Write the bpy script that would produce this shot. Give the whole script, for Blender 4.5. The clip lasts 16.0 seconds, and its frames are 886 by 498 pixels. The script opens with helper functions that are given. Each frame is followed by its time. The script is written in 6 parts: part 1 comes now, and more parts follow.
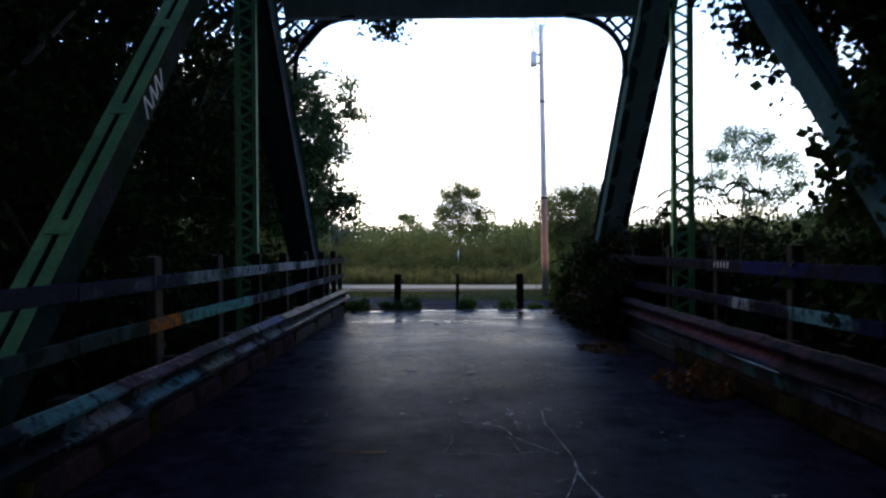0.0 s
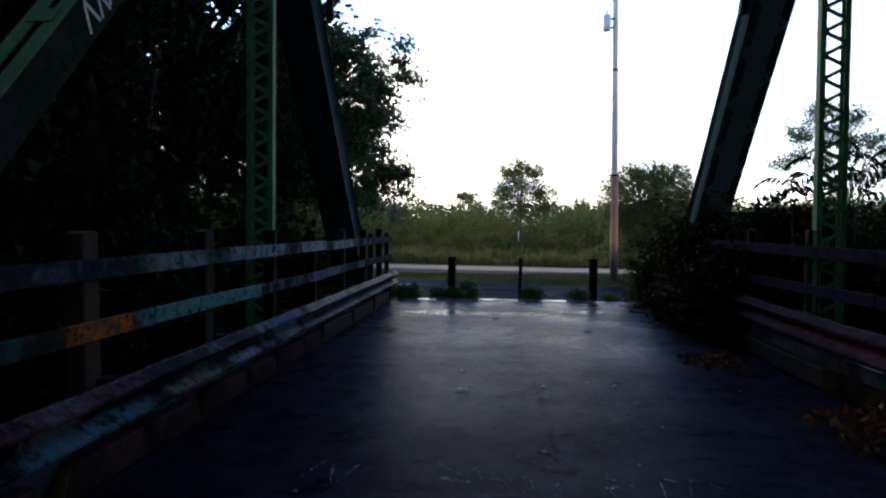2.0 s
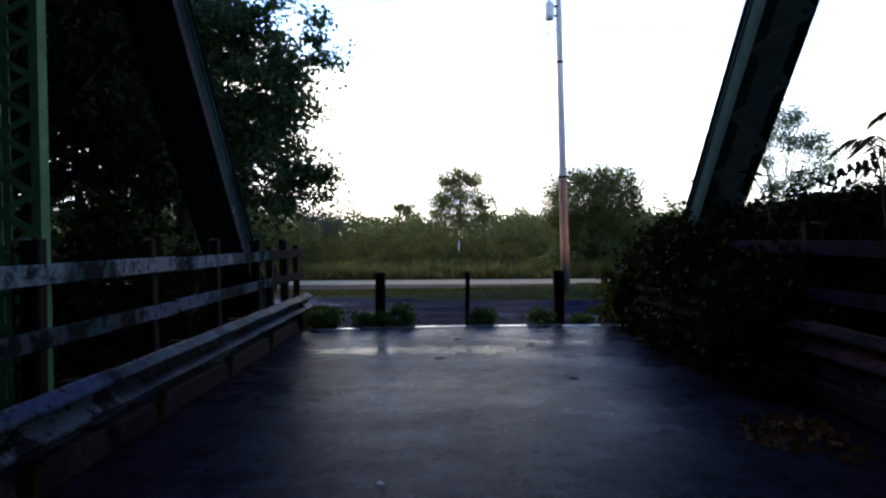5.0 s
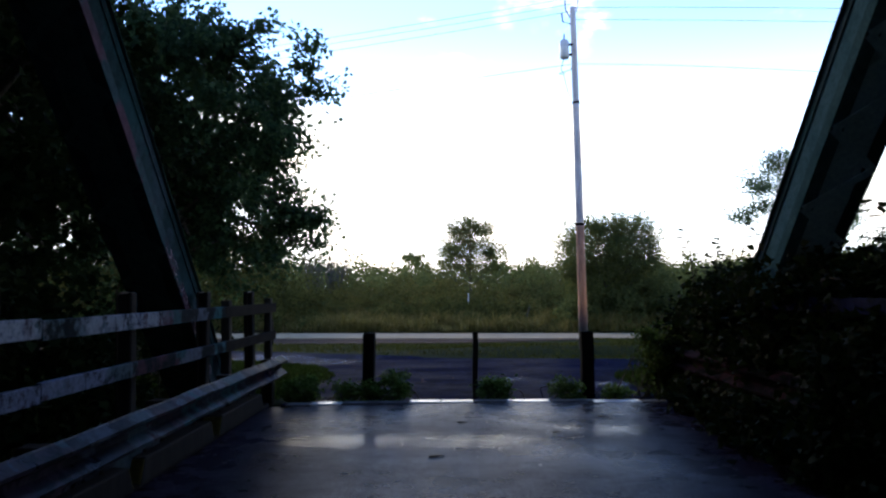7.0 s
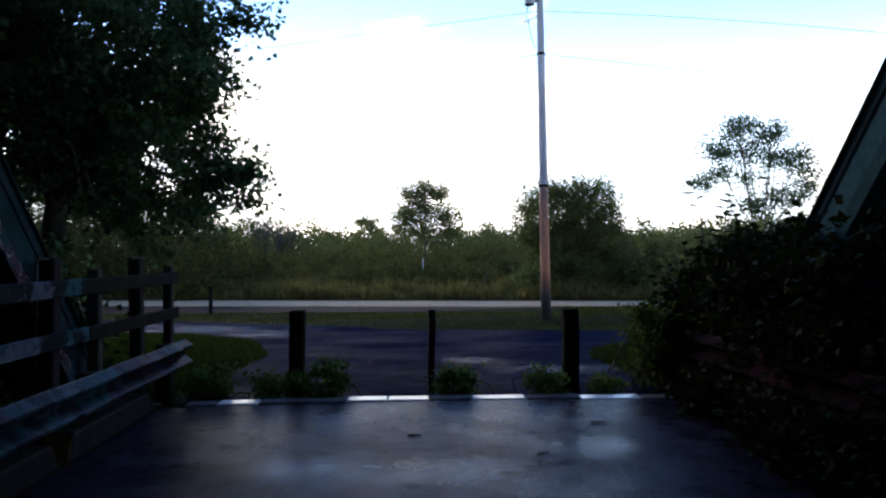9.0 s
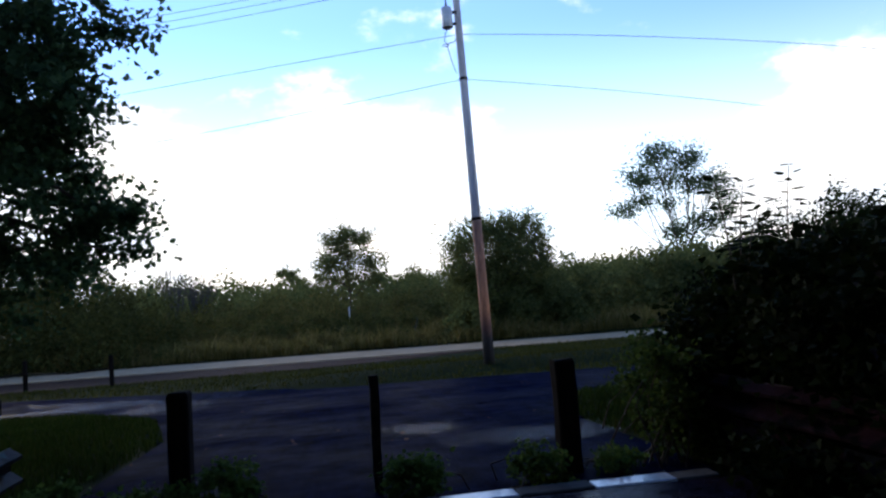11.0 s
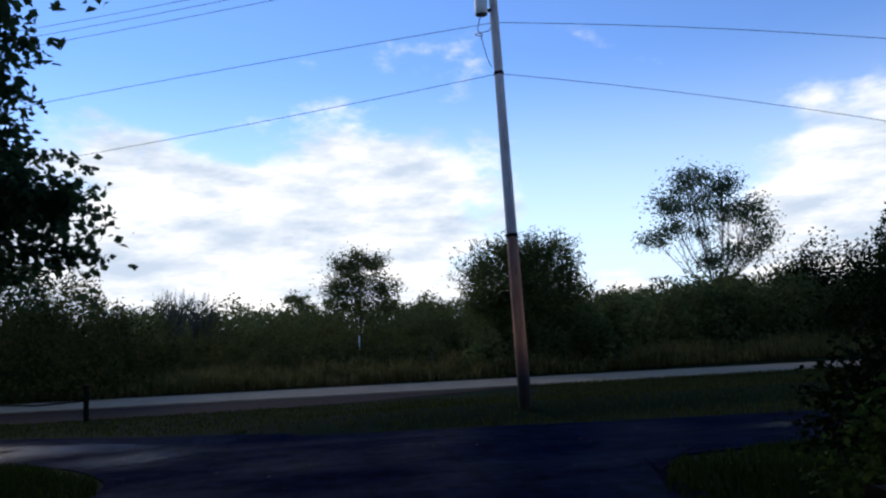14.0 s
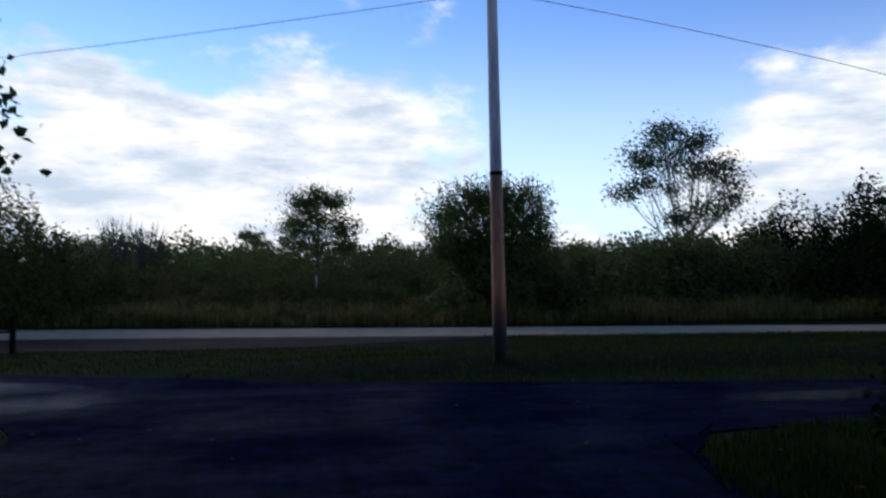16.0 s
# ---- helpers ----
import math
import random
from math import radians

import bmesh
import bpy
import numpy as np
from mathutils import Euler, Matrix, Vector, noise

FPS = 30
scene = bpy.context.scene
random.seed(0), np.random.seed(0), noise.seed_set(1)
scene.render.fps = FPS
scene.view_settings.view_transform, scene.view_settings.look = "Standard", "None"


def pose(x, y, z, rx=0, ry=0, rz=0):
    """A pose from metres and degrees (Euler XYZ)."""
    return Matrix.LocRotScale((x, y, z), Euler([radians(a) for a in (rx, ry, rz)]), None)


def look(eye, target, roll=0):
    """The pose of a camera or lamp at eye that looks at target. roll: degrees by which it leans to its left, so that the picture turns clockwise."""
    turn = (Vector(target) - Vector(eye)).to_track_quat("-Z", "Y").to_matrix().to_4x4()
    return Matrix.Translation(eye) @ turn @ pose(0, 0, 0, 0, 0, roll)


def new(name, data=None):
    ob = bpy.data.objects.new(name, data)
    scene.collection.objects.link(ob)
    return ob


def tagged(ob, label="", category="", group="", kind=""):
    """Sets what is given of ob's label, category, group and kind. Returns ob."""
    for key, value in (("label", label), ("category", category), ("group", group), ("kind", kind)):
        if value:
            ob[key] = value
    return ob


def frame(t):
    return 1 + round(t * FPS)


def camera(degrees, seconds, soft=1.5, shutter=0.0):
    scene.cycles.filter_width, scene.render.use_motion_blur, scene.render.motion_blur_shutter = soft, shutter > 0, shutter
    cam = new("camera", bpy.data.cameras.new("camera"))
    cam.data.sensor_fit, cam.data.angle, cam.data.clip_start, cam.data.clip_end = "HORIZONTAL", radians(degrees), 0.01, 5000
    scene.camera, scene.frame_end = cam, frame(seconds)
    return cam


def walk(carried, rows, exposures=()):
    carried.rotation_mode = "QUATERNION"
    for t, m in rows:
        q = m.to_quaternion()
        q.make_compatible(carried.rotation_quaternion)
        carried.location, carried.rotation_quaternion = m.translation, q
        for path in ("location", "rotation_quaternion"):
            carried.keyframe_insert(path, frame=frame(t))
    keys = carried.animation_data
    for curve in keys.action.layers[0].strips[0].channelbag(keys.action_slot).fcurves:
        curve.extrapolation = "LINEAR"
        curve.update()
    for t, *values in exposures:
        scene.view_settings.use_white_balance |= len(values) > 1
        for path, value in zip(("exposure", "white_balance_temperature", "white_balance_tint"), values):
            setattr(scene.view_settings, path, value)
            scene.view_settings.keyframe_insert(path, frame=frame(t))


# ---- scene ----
cam = camera(62.0, 16.0, 2.3, 0.25)
PATH = [
    (0, (-0.298, -17.848, 1.552), (-0.302, -15.848, 1.549), -0.5),
    (0.5, (-0.257, -17.302, 1.514), (-0.356, -15.306, 1.437), -3.8),
    (1, (-0.322, -16.761, 1.526), (-0.263, -14.762, 1.535), 0.7),
    (1.5, (-0.417, -16.156, 1.516), (-0.51, -14.163, 1.377), -0.1),
    (2, (-0.366, -15.479, 1.546), (-0.528, -13.487, 1.487), 0.6),
    (2.5, (-0.429, -14.831, 1.527), (-0.587, -12.838, 1.474), 0.9),
    (3, (-0.368, -14.261, 1.509), (-0.603, -12.275, 1.513), -1.2),
    (3.5, (-0.418, -13.666, 1.486), (-0.556, -11.671, 1.514), 0.9),
    (4, (-0.448, -13.087, 1.44), (-0.529, -11.09, 1.377), 0.9),
    (4.5, (-0.431, -12.571, 1.437), (-0.516, -10.579, 1.282), -1.7),
    (4.7, (-0.42, -12.347, 1.441), (-0.418, -10.348, 1.397), -0.9),
    (6.8, (-0.306, -9.998, 1.48), (-0.312, -7.998, 1.497), -0.7),
    (7, (-0.295, -9.774, 1.484), (-0.319, -7.777, 1.597), -0.6),
    (7.5, (-0.304, -9.245, 1.52), (-0.291, -7.246, 1.589), 0.0),
    (8, (-0.195, -8.68, 1.504), (-0.119, -6.682, 1.511), -0.7),
    (8.5, (-0.254, -8.195, 1.509), (-0.154, -6.197, 1.537), -0.2),
    (8.7, (-0.255, -7.964, 1.506), (-0.157, -5.966, 1.524), -0.2),
    (10.8, (-0.269, -5.538, 1.479), (-0.034, -3.554, 1.576), -4.7),
    (11, (-0.27, -5.307, 1.476), (0.038, -3.335, 1.606), -4.3),
    (11.5, (-0.242, -4.687, 1.483), (0.016, -2.715, 1.699), -6.9),
    (12, (-0.201, -4.09, 1.497), (0.03, -2.11, 1.655), -4.0),
    (12.5, (-0.23, -3.529, 1.53), (0.043, -1.554, 1.699), -1.9),
    (13, (-0.135, -2.878, 1.495), (0.156, -0.905, 1.642), -1.3),
    (13.5, (-0.22, -2.225, 1.512), (0.064, -0.253, 1.683), 0.9),
    (14, (-0.216, -1.616, 1.488), (0.066, 0.352, 1.701), -3.1),
    (14.5, (-0.3, -1.05, 1.495), (0.041, 0.908, 1.718), -2.5),
    (15, (-0.318, -0.513, 1.527), (0.017, 1.452, 1.683), -1.8),
    (15.5, (-0.27, -0.077, 1.529), (-0.001, 1.896, 1.716), -2.0),
    (16, (-0.378, 0.39, 1.46), (0.016, 2.35, 1.524), -0.2),
]
walk(cam, [(t, look(eye, target, roll)) for t, eye, target, roll in PATH],
     [(0, 1.92, 7500, 10), (1, 1.92, 7500, 10), (1.5, 1.7, 7500, 10), (3.5, 1.7, 7500, 10), (4.5, 1.62, 7500, 10), (4.7, 1.7, 7500, 10), (7, 1.6, 7300, 10), (8.5, 1.45, 7200, 10), (11, 0.95, 6800, 10), (12, 0.44, 6400, 10), (13, 0.2, 6300, 10), (16, 0.05, 6300, 10)])

# ---------------------------------------------------------------- world, sun
SUN_AZ, SUN_EL = -32.0, 20.0          # from +y towards +x, degrees


def make_world():
    w = bpy.data.worlds.new("sky")
    scene.world = w
    w.use_nodes = True
    nt = w.node_tree
    nt.nodes.clear()
    N, L = nt.nodes.new, nt.links.new
    out = N("ShaderNodeOutputWorld")
    bg = N("ShaderNodeBackground")
    sky = N("ShaderNodeTexSky")
    sky.sky_type = "NISHITA"
    sky.sun_disc = False
    sky.sun_elevation = radians(SUN_EL)
    sky.sun_rotation = radians(SUN_AZ)
    sky.air_density, sky.dust_density, sky.ozone_density = 1.0, 0.0, 2.0
    tc = N("ShaderNodeTexCoord")

    def maths(op, a, b=None, clamp=False):
        n = N("ShaderNodeMath")
        n.operation, n.use_clamp = op, clamp
        for i, v in enumerate((a, b)):
            if v is None:
                continue
            if isinstance(v, (int, float)):
                n.inputs[i].default_value = v
            else:
                L(v, n.inputs[i])
        return n.outputs[0]

    def fbm(scale, detail, rough, off, stretch=(1, 1, 1.9)):
        m = N("ShaderNodeMapping")
        m.inputs["Location"].default_value = off
        m.inputs["Scale"].default_value = stretch
        L(tc.outputs["Generated"], m.inputs["Vector"])
        n = N("ShaderNodeTexNoise")
        n.inputs["Scale"].default_value = scale
        n.inputs["Detail"].default_value = detail
        n.inputs["Roughness"].default_value = rough
        L(m.outputs[0], n.inputs["Vector"])
        return n.outputs["Fac"]

    # cloud banks: azimuth, elevation, half width, half height (degrees), weight
    total = None
    for az, el, ra, re, wt in ((-9, 4, 21, 11.0, 0.95), (1, 8.5, 14, 8.0, 0.95), (-24, 3, 14, 7.5, 0.9), (2, 2, 26, 5, 0.75), (40, 3, 13, 10, 1.0), (50, 6, 16, 13, 0.9),
                               (-75, 6, 26, 9, 0.8), (130, 6, 40, 8, 0.8)):
        r = N("ShaderNodeMapping")
        r.vector_type = "POINT"
        r.inputs["Rotation"].default_value = (radians(-el), 0, 0)
        r0 = N("ShaderNodeMapping")
        r0.inputs["Rotation"].default_value = (0, 0, radians(az))
        L(tc.outputs["Generated"], r0.inputs["Vector"])
        L(r0.outputs[0], r.inputs["Vector"])
        s = N("ShaderNodeMapping")
        s.inputs["Scale"].default_value = (1 / math.sin(radians(ra)), 1.0, 1 / math.sin(radians(re)))
        s.inputs["Location"].default_value = (0, -1, 0)
        L(r.outputs[0], s.inputs["Vector"])
        ln = N("ShaderNodeVectorMath")
        ln.operation = "LENGTH"
        L(s.outputs[0], ln.inputs[0])
        blob = maths("MULTIPLY", maths("SUBTRACT", 1.25, ln.outputs["Value"], True), wt)
        total = blob if total is None else maths("MAXIMUM", total, blob)
    big = fbm(5.0, 9, 0.58, (0.3, 1.7, 0.2))
    field = maths("ADD", maths("MULTIPLY", total, 1.0), maths("MULTIPLY", maths("SUBTRACT", big, 0.5), 1.7))
    cover = N("ShaderNodeMapRange")
    cover.interpolation_type = "SMOOTHSTEP"
    cover.inputs["From Min"].default_value, cover.inputs["From Max"].default_value = 0.18, 0.46
    L(field, cover.inputs["Value"])
    # body of the cloud: white tops, blue-grey bellies
    shade = fbm(8.0, 10, 0.60, (2.3, 0.4, 1.33), (1, 1, 3.4))
    ramp = N("ShaderNodeValToRGB")
    ramp.color_ramp.elements[0].position, ramp.color_ramp.elements[0].color = 0.36, (0.56, 0.64, 0.75, 1)
    ramp.color_ramp.elements[1].position, ramp.color_ramp.elements[1].color = 0.62, (1.06, 1.03, 1.0, 1)
    middle = ramp.color_ramp.elements.new(0.48)
    middle.color = (0.76, 0.80, 0.86, 1)
    L(shade, ramp.inputs["Fac"])
    cl = N("ShaderNodeVectorMath")
    cl.operation = "SCALE"
    cl.inputs["Scale"].default_value = CLOUD
    L(ramp.outputs["Color"], cl.inputs[0])
    tint = N("ShaderNodeVectorMath")
    tint.operation = "MULTIPLY"
    tint.inputs[1].default_value = SKY_TINT
    L(sky.outputs["Color"], tint.inputs[0])
    # pale haze towards the horizon
    sep = N("ShaderNodeSeparateXYZ")
    L(tc.outputs["Generated"], sep.inputs[0])
    hz = N("ShaderNodeMapRange")
    hz.interpolation_type = "SMOOTHSTEP"
    for key, v in (("From Min", 0.0), ("From Max", 0.36), ("To Min", 0.95), ("To Max", 0.0)):
        hz.inputs[key].default_value = v
    L(sep.outputs["Z"], hz.inputs["Value"])
    pale = N("ShaderNodeMixRGB")
    pale.inputs["Color2"].default_value = HAZE
    L(hz.outputs["Result"], pale.inputs["Fac"])
    L(tint.outputs[0], pale.inputs["Color1"])
    mix = N("ShaderNodeMixRGB")
    L(cover.outputs["Result"], mix.inputs["Fac"])
    L(pale.outputs["Color"], mix.inputs["Color1"])
    L(cl.outputs[0], mix.inputs["Color2"])
    L(mix.outputs["Color"], bg.inputs["Color"])
    bg.inputs["Strength"].default_value = 0.1
    L(bg.outputs[0], out.inputs["Surface"])


CLOUD = 10.8
HAZE = (8.3, 10.1, 12.0, 1)
SKY_TINT = (1.10, 1.34, 1.92)
make_world()
sun = new("sun", bpy.data.lights.new("sun", "SUN"))
sun.data.energy, sun.data.angle, sun.data.color = 0.7, radians(14), (1.0, 0.90, 0.74)
a, e = radians(SUN_AZ), radians(SUN_EL)
sun.matrix_world = look((0, 0, 30), (-math.sin(a) * math.cos(e), -math.cos(a) * math.cos(e), 30 - math.sin(e)))


# ---------------------------------------------------------------- materials
def material(name, build):
    m = bpy.data.materials.new(name)
    m.use_nodes = True
    nt = m.node_tree
    b = nt.nodes["Principled BSDF"]
    build(nt, b)
    return m


def nnode(nt, kind, **inputs):
    n = nt.nodes.new("ShaderNode" + kind)
    for k, v in inputs.items():
        n.inputs[k].default_value = v
    return n


def noise_tex(nt, scale, detail=6, rough=0.6, stretch=(1, 1, 1), coords="Object"):
    tc = nt.nodes.new("ShaderNodeTexCoord")
    mp = nnode(nt, "Mapping", Scale=stretch)
    nt.links.new(tc.outputs[coords], mp.inputs["Vector"])
    n = nnode(nt, "TexNoise", Scale=scale, Detail=detail, Roughness=rough)
    nt.links.new(mp.outputs[0], n.inputs["Vector"])
    return n.outputs["Fac"]


def ramp_of(nt, fac, *stops):
    r = nt.nodes.new("ShaderNodeValToRGB")
    el = r.color_ramp.elements
    while len(el) < len(stops):
        el.new(0.5)
    for q, (p, c) in zip(el, stops):
        q.position = p
        q.color = (*c, 1) if len(c) == 3 else c
    nt.links.new(fac, r.inputs["Fac"])
    return r.outputs["Color"]


def blend(nt, fac, c1, c2, mode="MIX"):
    n = nt.nodes.new("ShaderNodeMixRGB")
    n.blend_type = mode
    for sock, v in ((n.inputs["Fac"], fac), (n.inputs["Color1"], c1), (n.inputs["Color2"], c2)):
        if isinstance(v, (int, float)):
            sock.default_value = v
        elif isinstance(v, tuple):
            sock.default_value = (*v, 1)
        else:
            nt.links.new(v, sock)
    return n.outputs["Color"]


def bump_of(nt, b, fac, strength=0.3, distance=0.01):
    n = nnode(nt, "Bump", Strength=strength, Distance=distance)
    nt.links.new(fac, n.inputs["Height"])
    nt.links.new(n.outputs[0], b.inputs["Normal"])


def island(nt):
    return nt.nodes.new("ShaderNodeNewGeometry").outputs["Random Per Island"]


def object_random(nt):
    return nt.nodes.new("ShaderNodeObjectInfo").outputs["Random"]


def plain(name, c1, c2, scale=6, rough=(0.5, 0.8), bump=0.2, dist=0.004, metal=0.0, stretch=(1, 1, 1), vary=0.0, spec=0.3):
    def f(nt, b):
        n1 = noise_tex(nt, scale, 7, 0.65, stretch)
        n2 = noise_tex(nt, scale * 9, 5, 0.6, stretch)
        col = ramp_of(nt, n1, (0.3, c1), (0.7, c2))
        col = blend(nt, 0.35, col, ramp_of(nt, n2, (0.3, (0.25, 0.25, 0.25)), (0.7, (0.85, 0.85, 0.85))), "OVERLAY")
        if vary:
            col = blend(nt, vary, col, ramp_of(nt, object_random(nt), (0.0, (0.2, 0.2, 0.2)), (1.0, (0.9, 0.9, 0.9))), "OVERLAY")
        nt.links.new(col, b.inputs["Base Color"])
        r = ramp_of(nt, n2, (0.3, (rough[0],) * 3), (0.7, (rough[1],) * 3))
        nt.links.new(r, b.inputs["Roughness"])
        b.inputs["Specular IOR Level"].default_value = spec
        b.inputs["Metallic"].default_value = metal
        bump_of(nt, b, n2, bump, dist)
    return material(name, f)


def foliage(name, dark, light, warm=None, rough=0.55, trans=0.25):
    def f(nt, b):
        rnd = island(nt)
        stops = [(0.0, dark), (0.75, light)]
        if warm:
            stops.append((0.97, warm))
        col = ramp_of(nt, rnd, *stops)
        n = noise_tex(nt, 0.6, 3, 0.5)
        col = blend(nt, 0.5, col, ramp_of(nt, n, (0.3, (0.3, 0.3, 0.3)), (0.7, (0.75, 0.75, 0.75))), "OVERLAY")
        nt.links.new(col, b.inputs["Base Color"])
        b.inputs["Roughness"].default_value = rough
        b.inputs["Specular IOR Level"].default_value = 0.03
        tr = nt.nodes.new("ShaderNodeBsdfTranslucent")
        nt.links.new(col, tr.inputs["Color"])
        mx = nnode(nt, "MixShader", Fac=trans)
        nt.links.new(b.outputs[0], mx.inputs[1])
        nt.links.new(tr.outputs[0], mx.inputs[2])
        nt.links.new(mx.outputs[0], nt.nodes["Material Output"].inputs["Surface"])
    return material(name, f)


def wet_asphalt(name, base, lo, hi, film, wet=None):
    """Old damp asphalt: fine grain, soft stains, and an uneven film of water whose sheen lies between the roughnesses lo and hi.
    film: share of the surface that the water covers, least and most; wet: from where to where along y it grows."""
    def f(nt, b):
        grain = noise_tex(nt, 85, 4, 0.8)
        patch = noise_tex(nt, 0.5, 5, 0.55, (1, 1.4, 1))
        stain = noise_tex(nt, 3.1, 8, 0.68)
        speck = noise_tex(nt, 38, 2, 0.5)
        col = ramp_of(nt, stain, (0.32, tuple(c * 0.35 for c in base)), (0.7, tuple(c * 2.0 for c in base)))
        col = blend(nt, 0.9, col, ramp_of(nt, grain, (0.36, (0.08, 0.08, 0.08)), (0.66, (0.95, 0.95, 0.95))), "OVERLAY")
        streak = noise_tex(nt, 2.2, 7, 0.7, (2.6, 0.16, 1))
        col = blend(nt, 0.7, col, ramp_of(nt, streak, (0.32, (0.18, 0.18, 0.18)), (0.68, (0.8, 0.8, 0.8))), "OVERLAY")
        col = blend(nt, ramp_of(nt, speck, (0.66, (0, 0, 0)), (0.74, (0.6, 0.6, 0.6))), col, tuple(min(1, c * 6) for c in base))
        nt.links.new(col, b.inputs["Base Color"])
        b.inputs["Roughness"].default_value = 0.9
        b.inputs["Specular IOR Level"].default_value = 0.0
        r1 = ramp_of(nt, patch, (0.35, (hi,) * 3), (0.65, (lo,) * 3))
        nt.links.new(blend(nt, 0.35, r1, ramp_of(nt, stain, (0.3, (lo,) * 3), (0.7, (hi + 0.15,) * 3))), b.inputs["Coat Roughness"])
        # the film gathers in the low spots and is broken by the coarse grain
        low = ramp_of(nt, noise_tex(nt, 0.36, 6, 0.62, (1, 1.7, 1)), (0.36, (film[0],) * 3), (0.66, (film[1],) * 3))
        low = blend(nt, 0.75, low, ramp_of(nt, stain, (0.3, (0.35, 0.35, 0.35)), (0.66, (1, 1, 1))), "MULTIPLY")
        if wet:
            # film graded along y: paints in the sheen that fades beneath the trees
            tc = nt.nodes.new("ShaderNodeTexCoord")
            sep = nt.nodes.new("ShaderNodeSeparateXYZ")
            nt.links.new(tc.outputs["Object"], sep.inputs[0])
            mr = nnode(nt, "MapRange")
            mr.interpolation_type = "SMOOTHSTEP"
            for key, v in zip(("From Min", "From Max", "To Min", "To Max"), wet):
                mr.inputs[key].default_value = v
            nt.links.new(sep.outputs["Y"], mr.inputs["Value"])
            low = blend(nt, 1.0, low, mr.outputs["Result"], "MULTIPLY")
        low = blend(nt, 1.0, low, ramp_of(nt, grain, (0.38, (0.45, 0.45, 0.45)), (0.60, (1.15, 1.15, 1.15))), "MULTIPLY")
        nt.links.new(low, b.inputs["Coat Weight"])
        b.inputs["Coat IOR"].default_value = 1.33
        bp = nnode(nt, "Bump", Strength=0.35, Distance=0.010)
        coarse = noise_tex(nt, 30, 5, 0.8)
        nt.links.new(blend(nt, 0.6, grain, coarse), bp.inputs["Height"])
        for key in ("Normal", "Coat Normal"):
            nt.links.new(bp.outputs[0], b.inputs[key])
    return material(name, f)


MIXED_TINTS = ((0.0, (0.02, 0.05, 0.16)), (0.22, (0.12, 0.14, 0.17)), (0.40, (0.02, 0.13, 0.14)), (0.55, (0.07, 0.020, 0.034)),
               (0.66, (0.09, 0.11, 0.15)), (0.80, (0.04, 0.04, 0.12)), (0.93, (0.05, 0.17, 0.17)), (1.0, (0.30, 0.09, 0.02)))
TEAL_TINTS = ((0.0, (0.015, 0.095, 0.100)), (0.35, (0.04, 0.165, 0.165)), (0.6, (0.035, 0.06, 0.075)), (0.82, (0.015, 0.09, 0.10)), (0.95, (0.30, 0.10, 0.015)), (1.0, (0.30, 0.10, 0.015)))
NAVY_TINTS = ((0.0, (0.006, 0.008, 0.045)), (0.4, (0.012, 0.014, 0.06)), (0.7, (0.02, 0.02, 0.03)), (1.0, (0.05, 0.055, 0.08)))
PINK_TINTS = ((0.0, (0.07, 0.024, 0.040)), (0.4, (0.12, 0.042, 0.064)), (0.7, (0.04, 0.02, 0.032)), (1.0, (0.07, 0.07, 0.08)))
BLUE_TINTS = ((0.0, (0.006, 0.008, 0.016)), (0.22, (0.09, 0.055, 0.075)), (0.42, (0.008, 0.010, 0.020)), (0.55, (0.10, 0.24, 0.28)), (0.68, (0.30, 0.33, 0.36)), (0.82, (0.01, 0.012, 0.02)), (1.0, (0.16, 0.02, 0.02)))
OCHRE_TINTS = ((0.0, (0.032, 0.019, 0.008)), (0.5, (0.055, 0.032, 0.013)), (0.8, (0.026, 0.015, 0.008)), (1.0, (0.042, 0.033, 0.020)))
TIE_TINTS = ((0.0, (0.012, 0.035, 0.030)), (0.4, (0.010, 0.028, 0.060)), (0.62, (0.050, 0.018, 0.030)), (0.8, (0.020, 0.045, 0.030)), (1.0, (0.045, 0.040, 0.050)))
RED_TINTS = ((0.0, (0.060, 0.028, 0.030)), (0.35, (0.085, 0.042, 0.046)), (0.6, (0.030, 0.018, 0.019)), (0.8, (0.10, 0.065, 0.030)), (1.0, (0.07, 0.062, 0.062)))


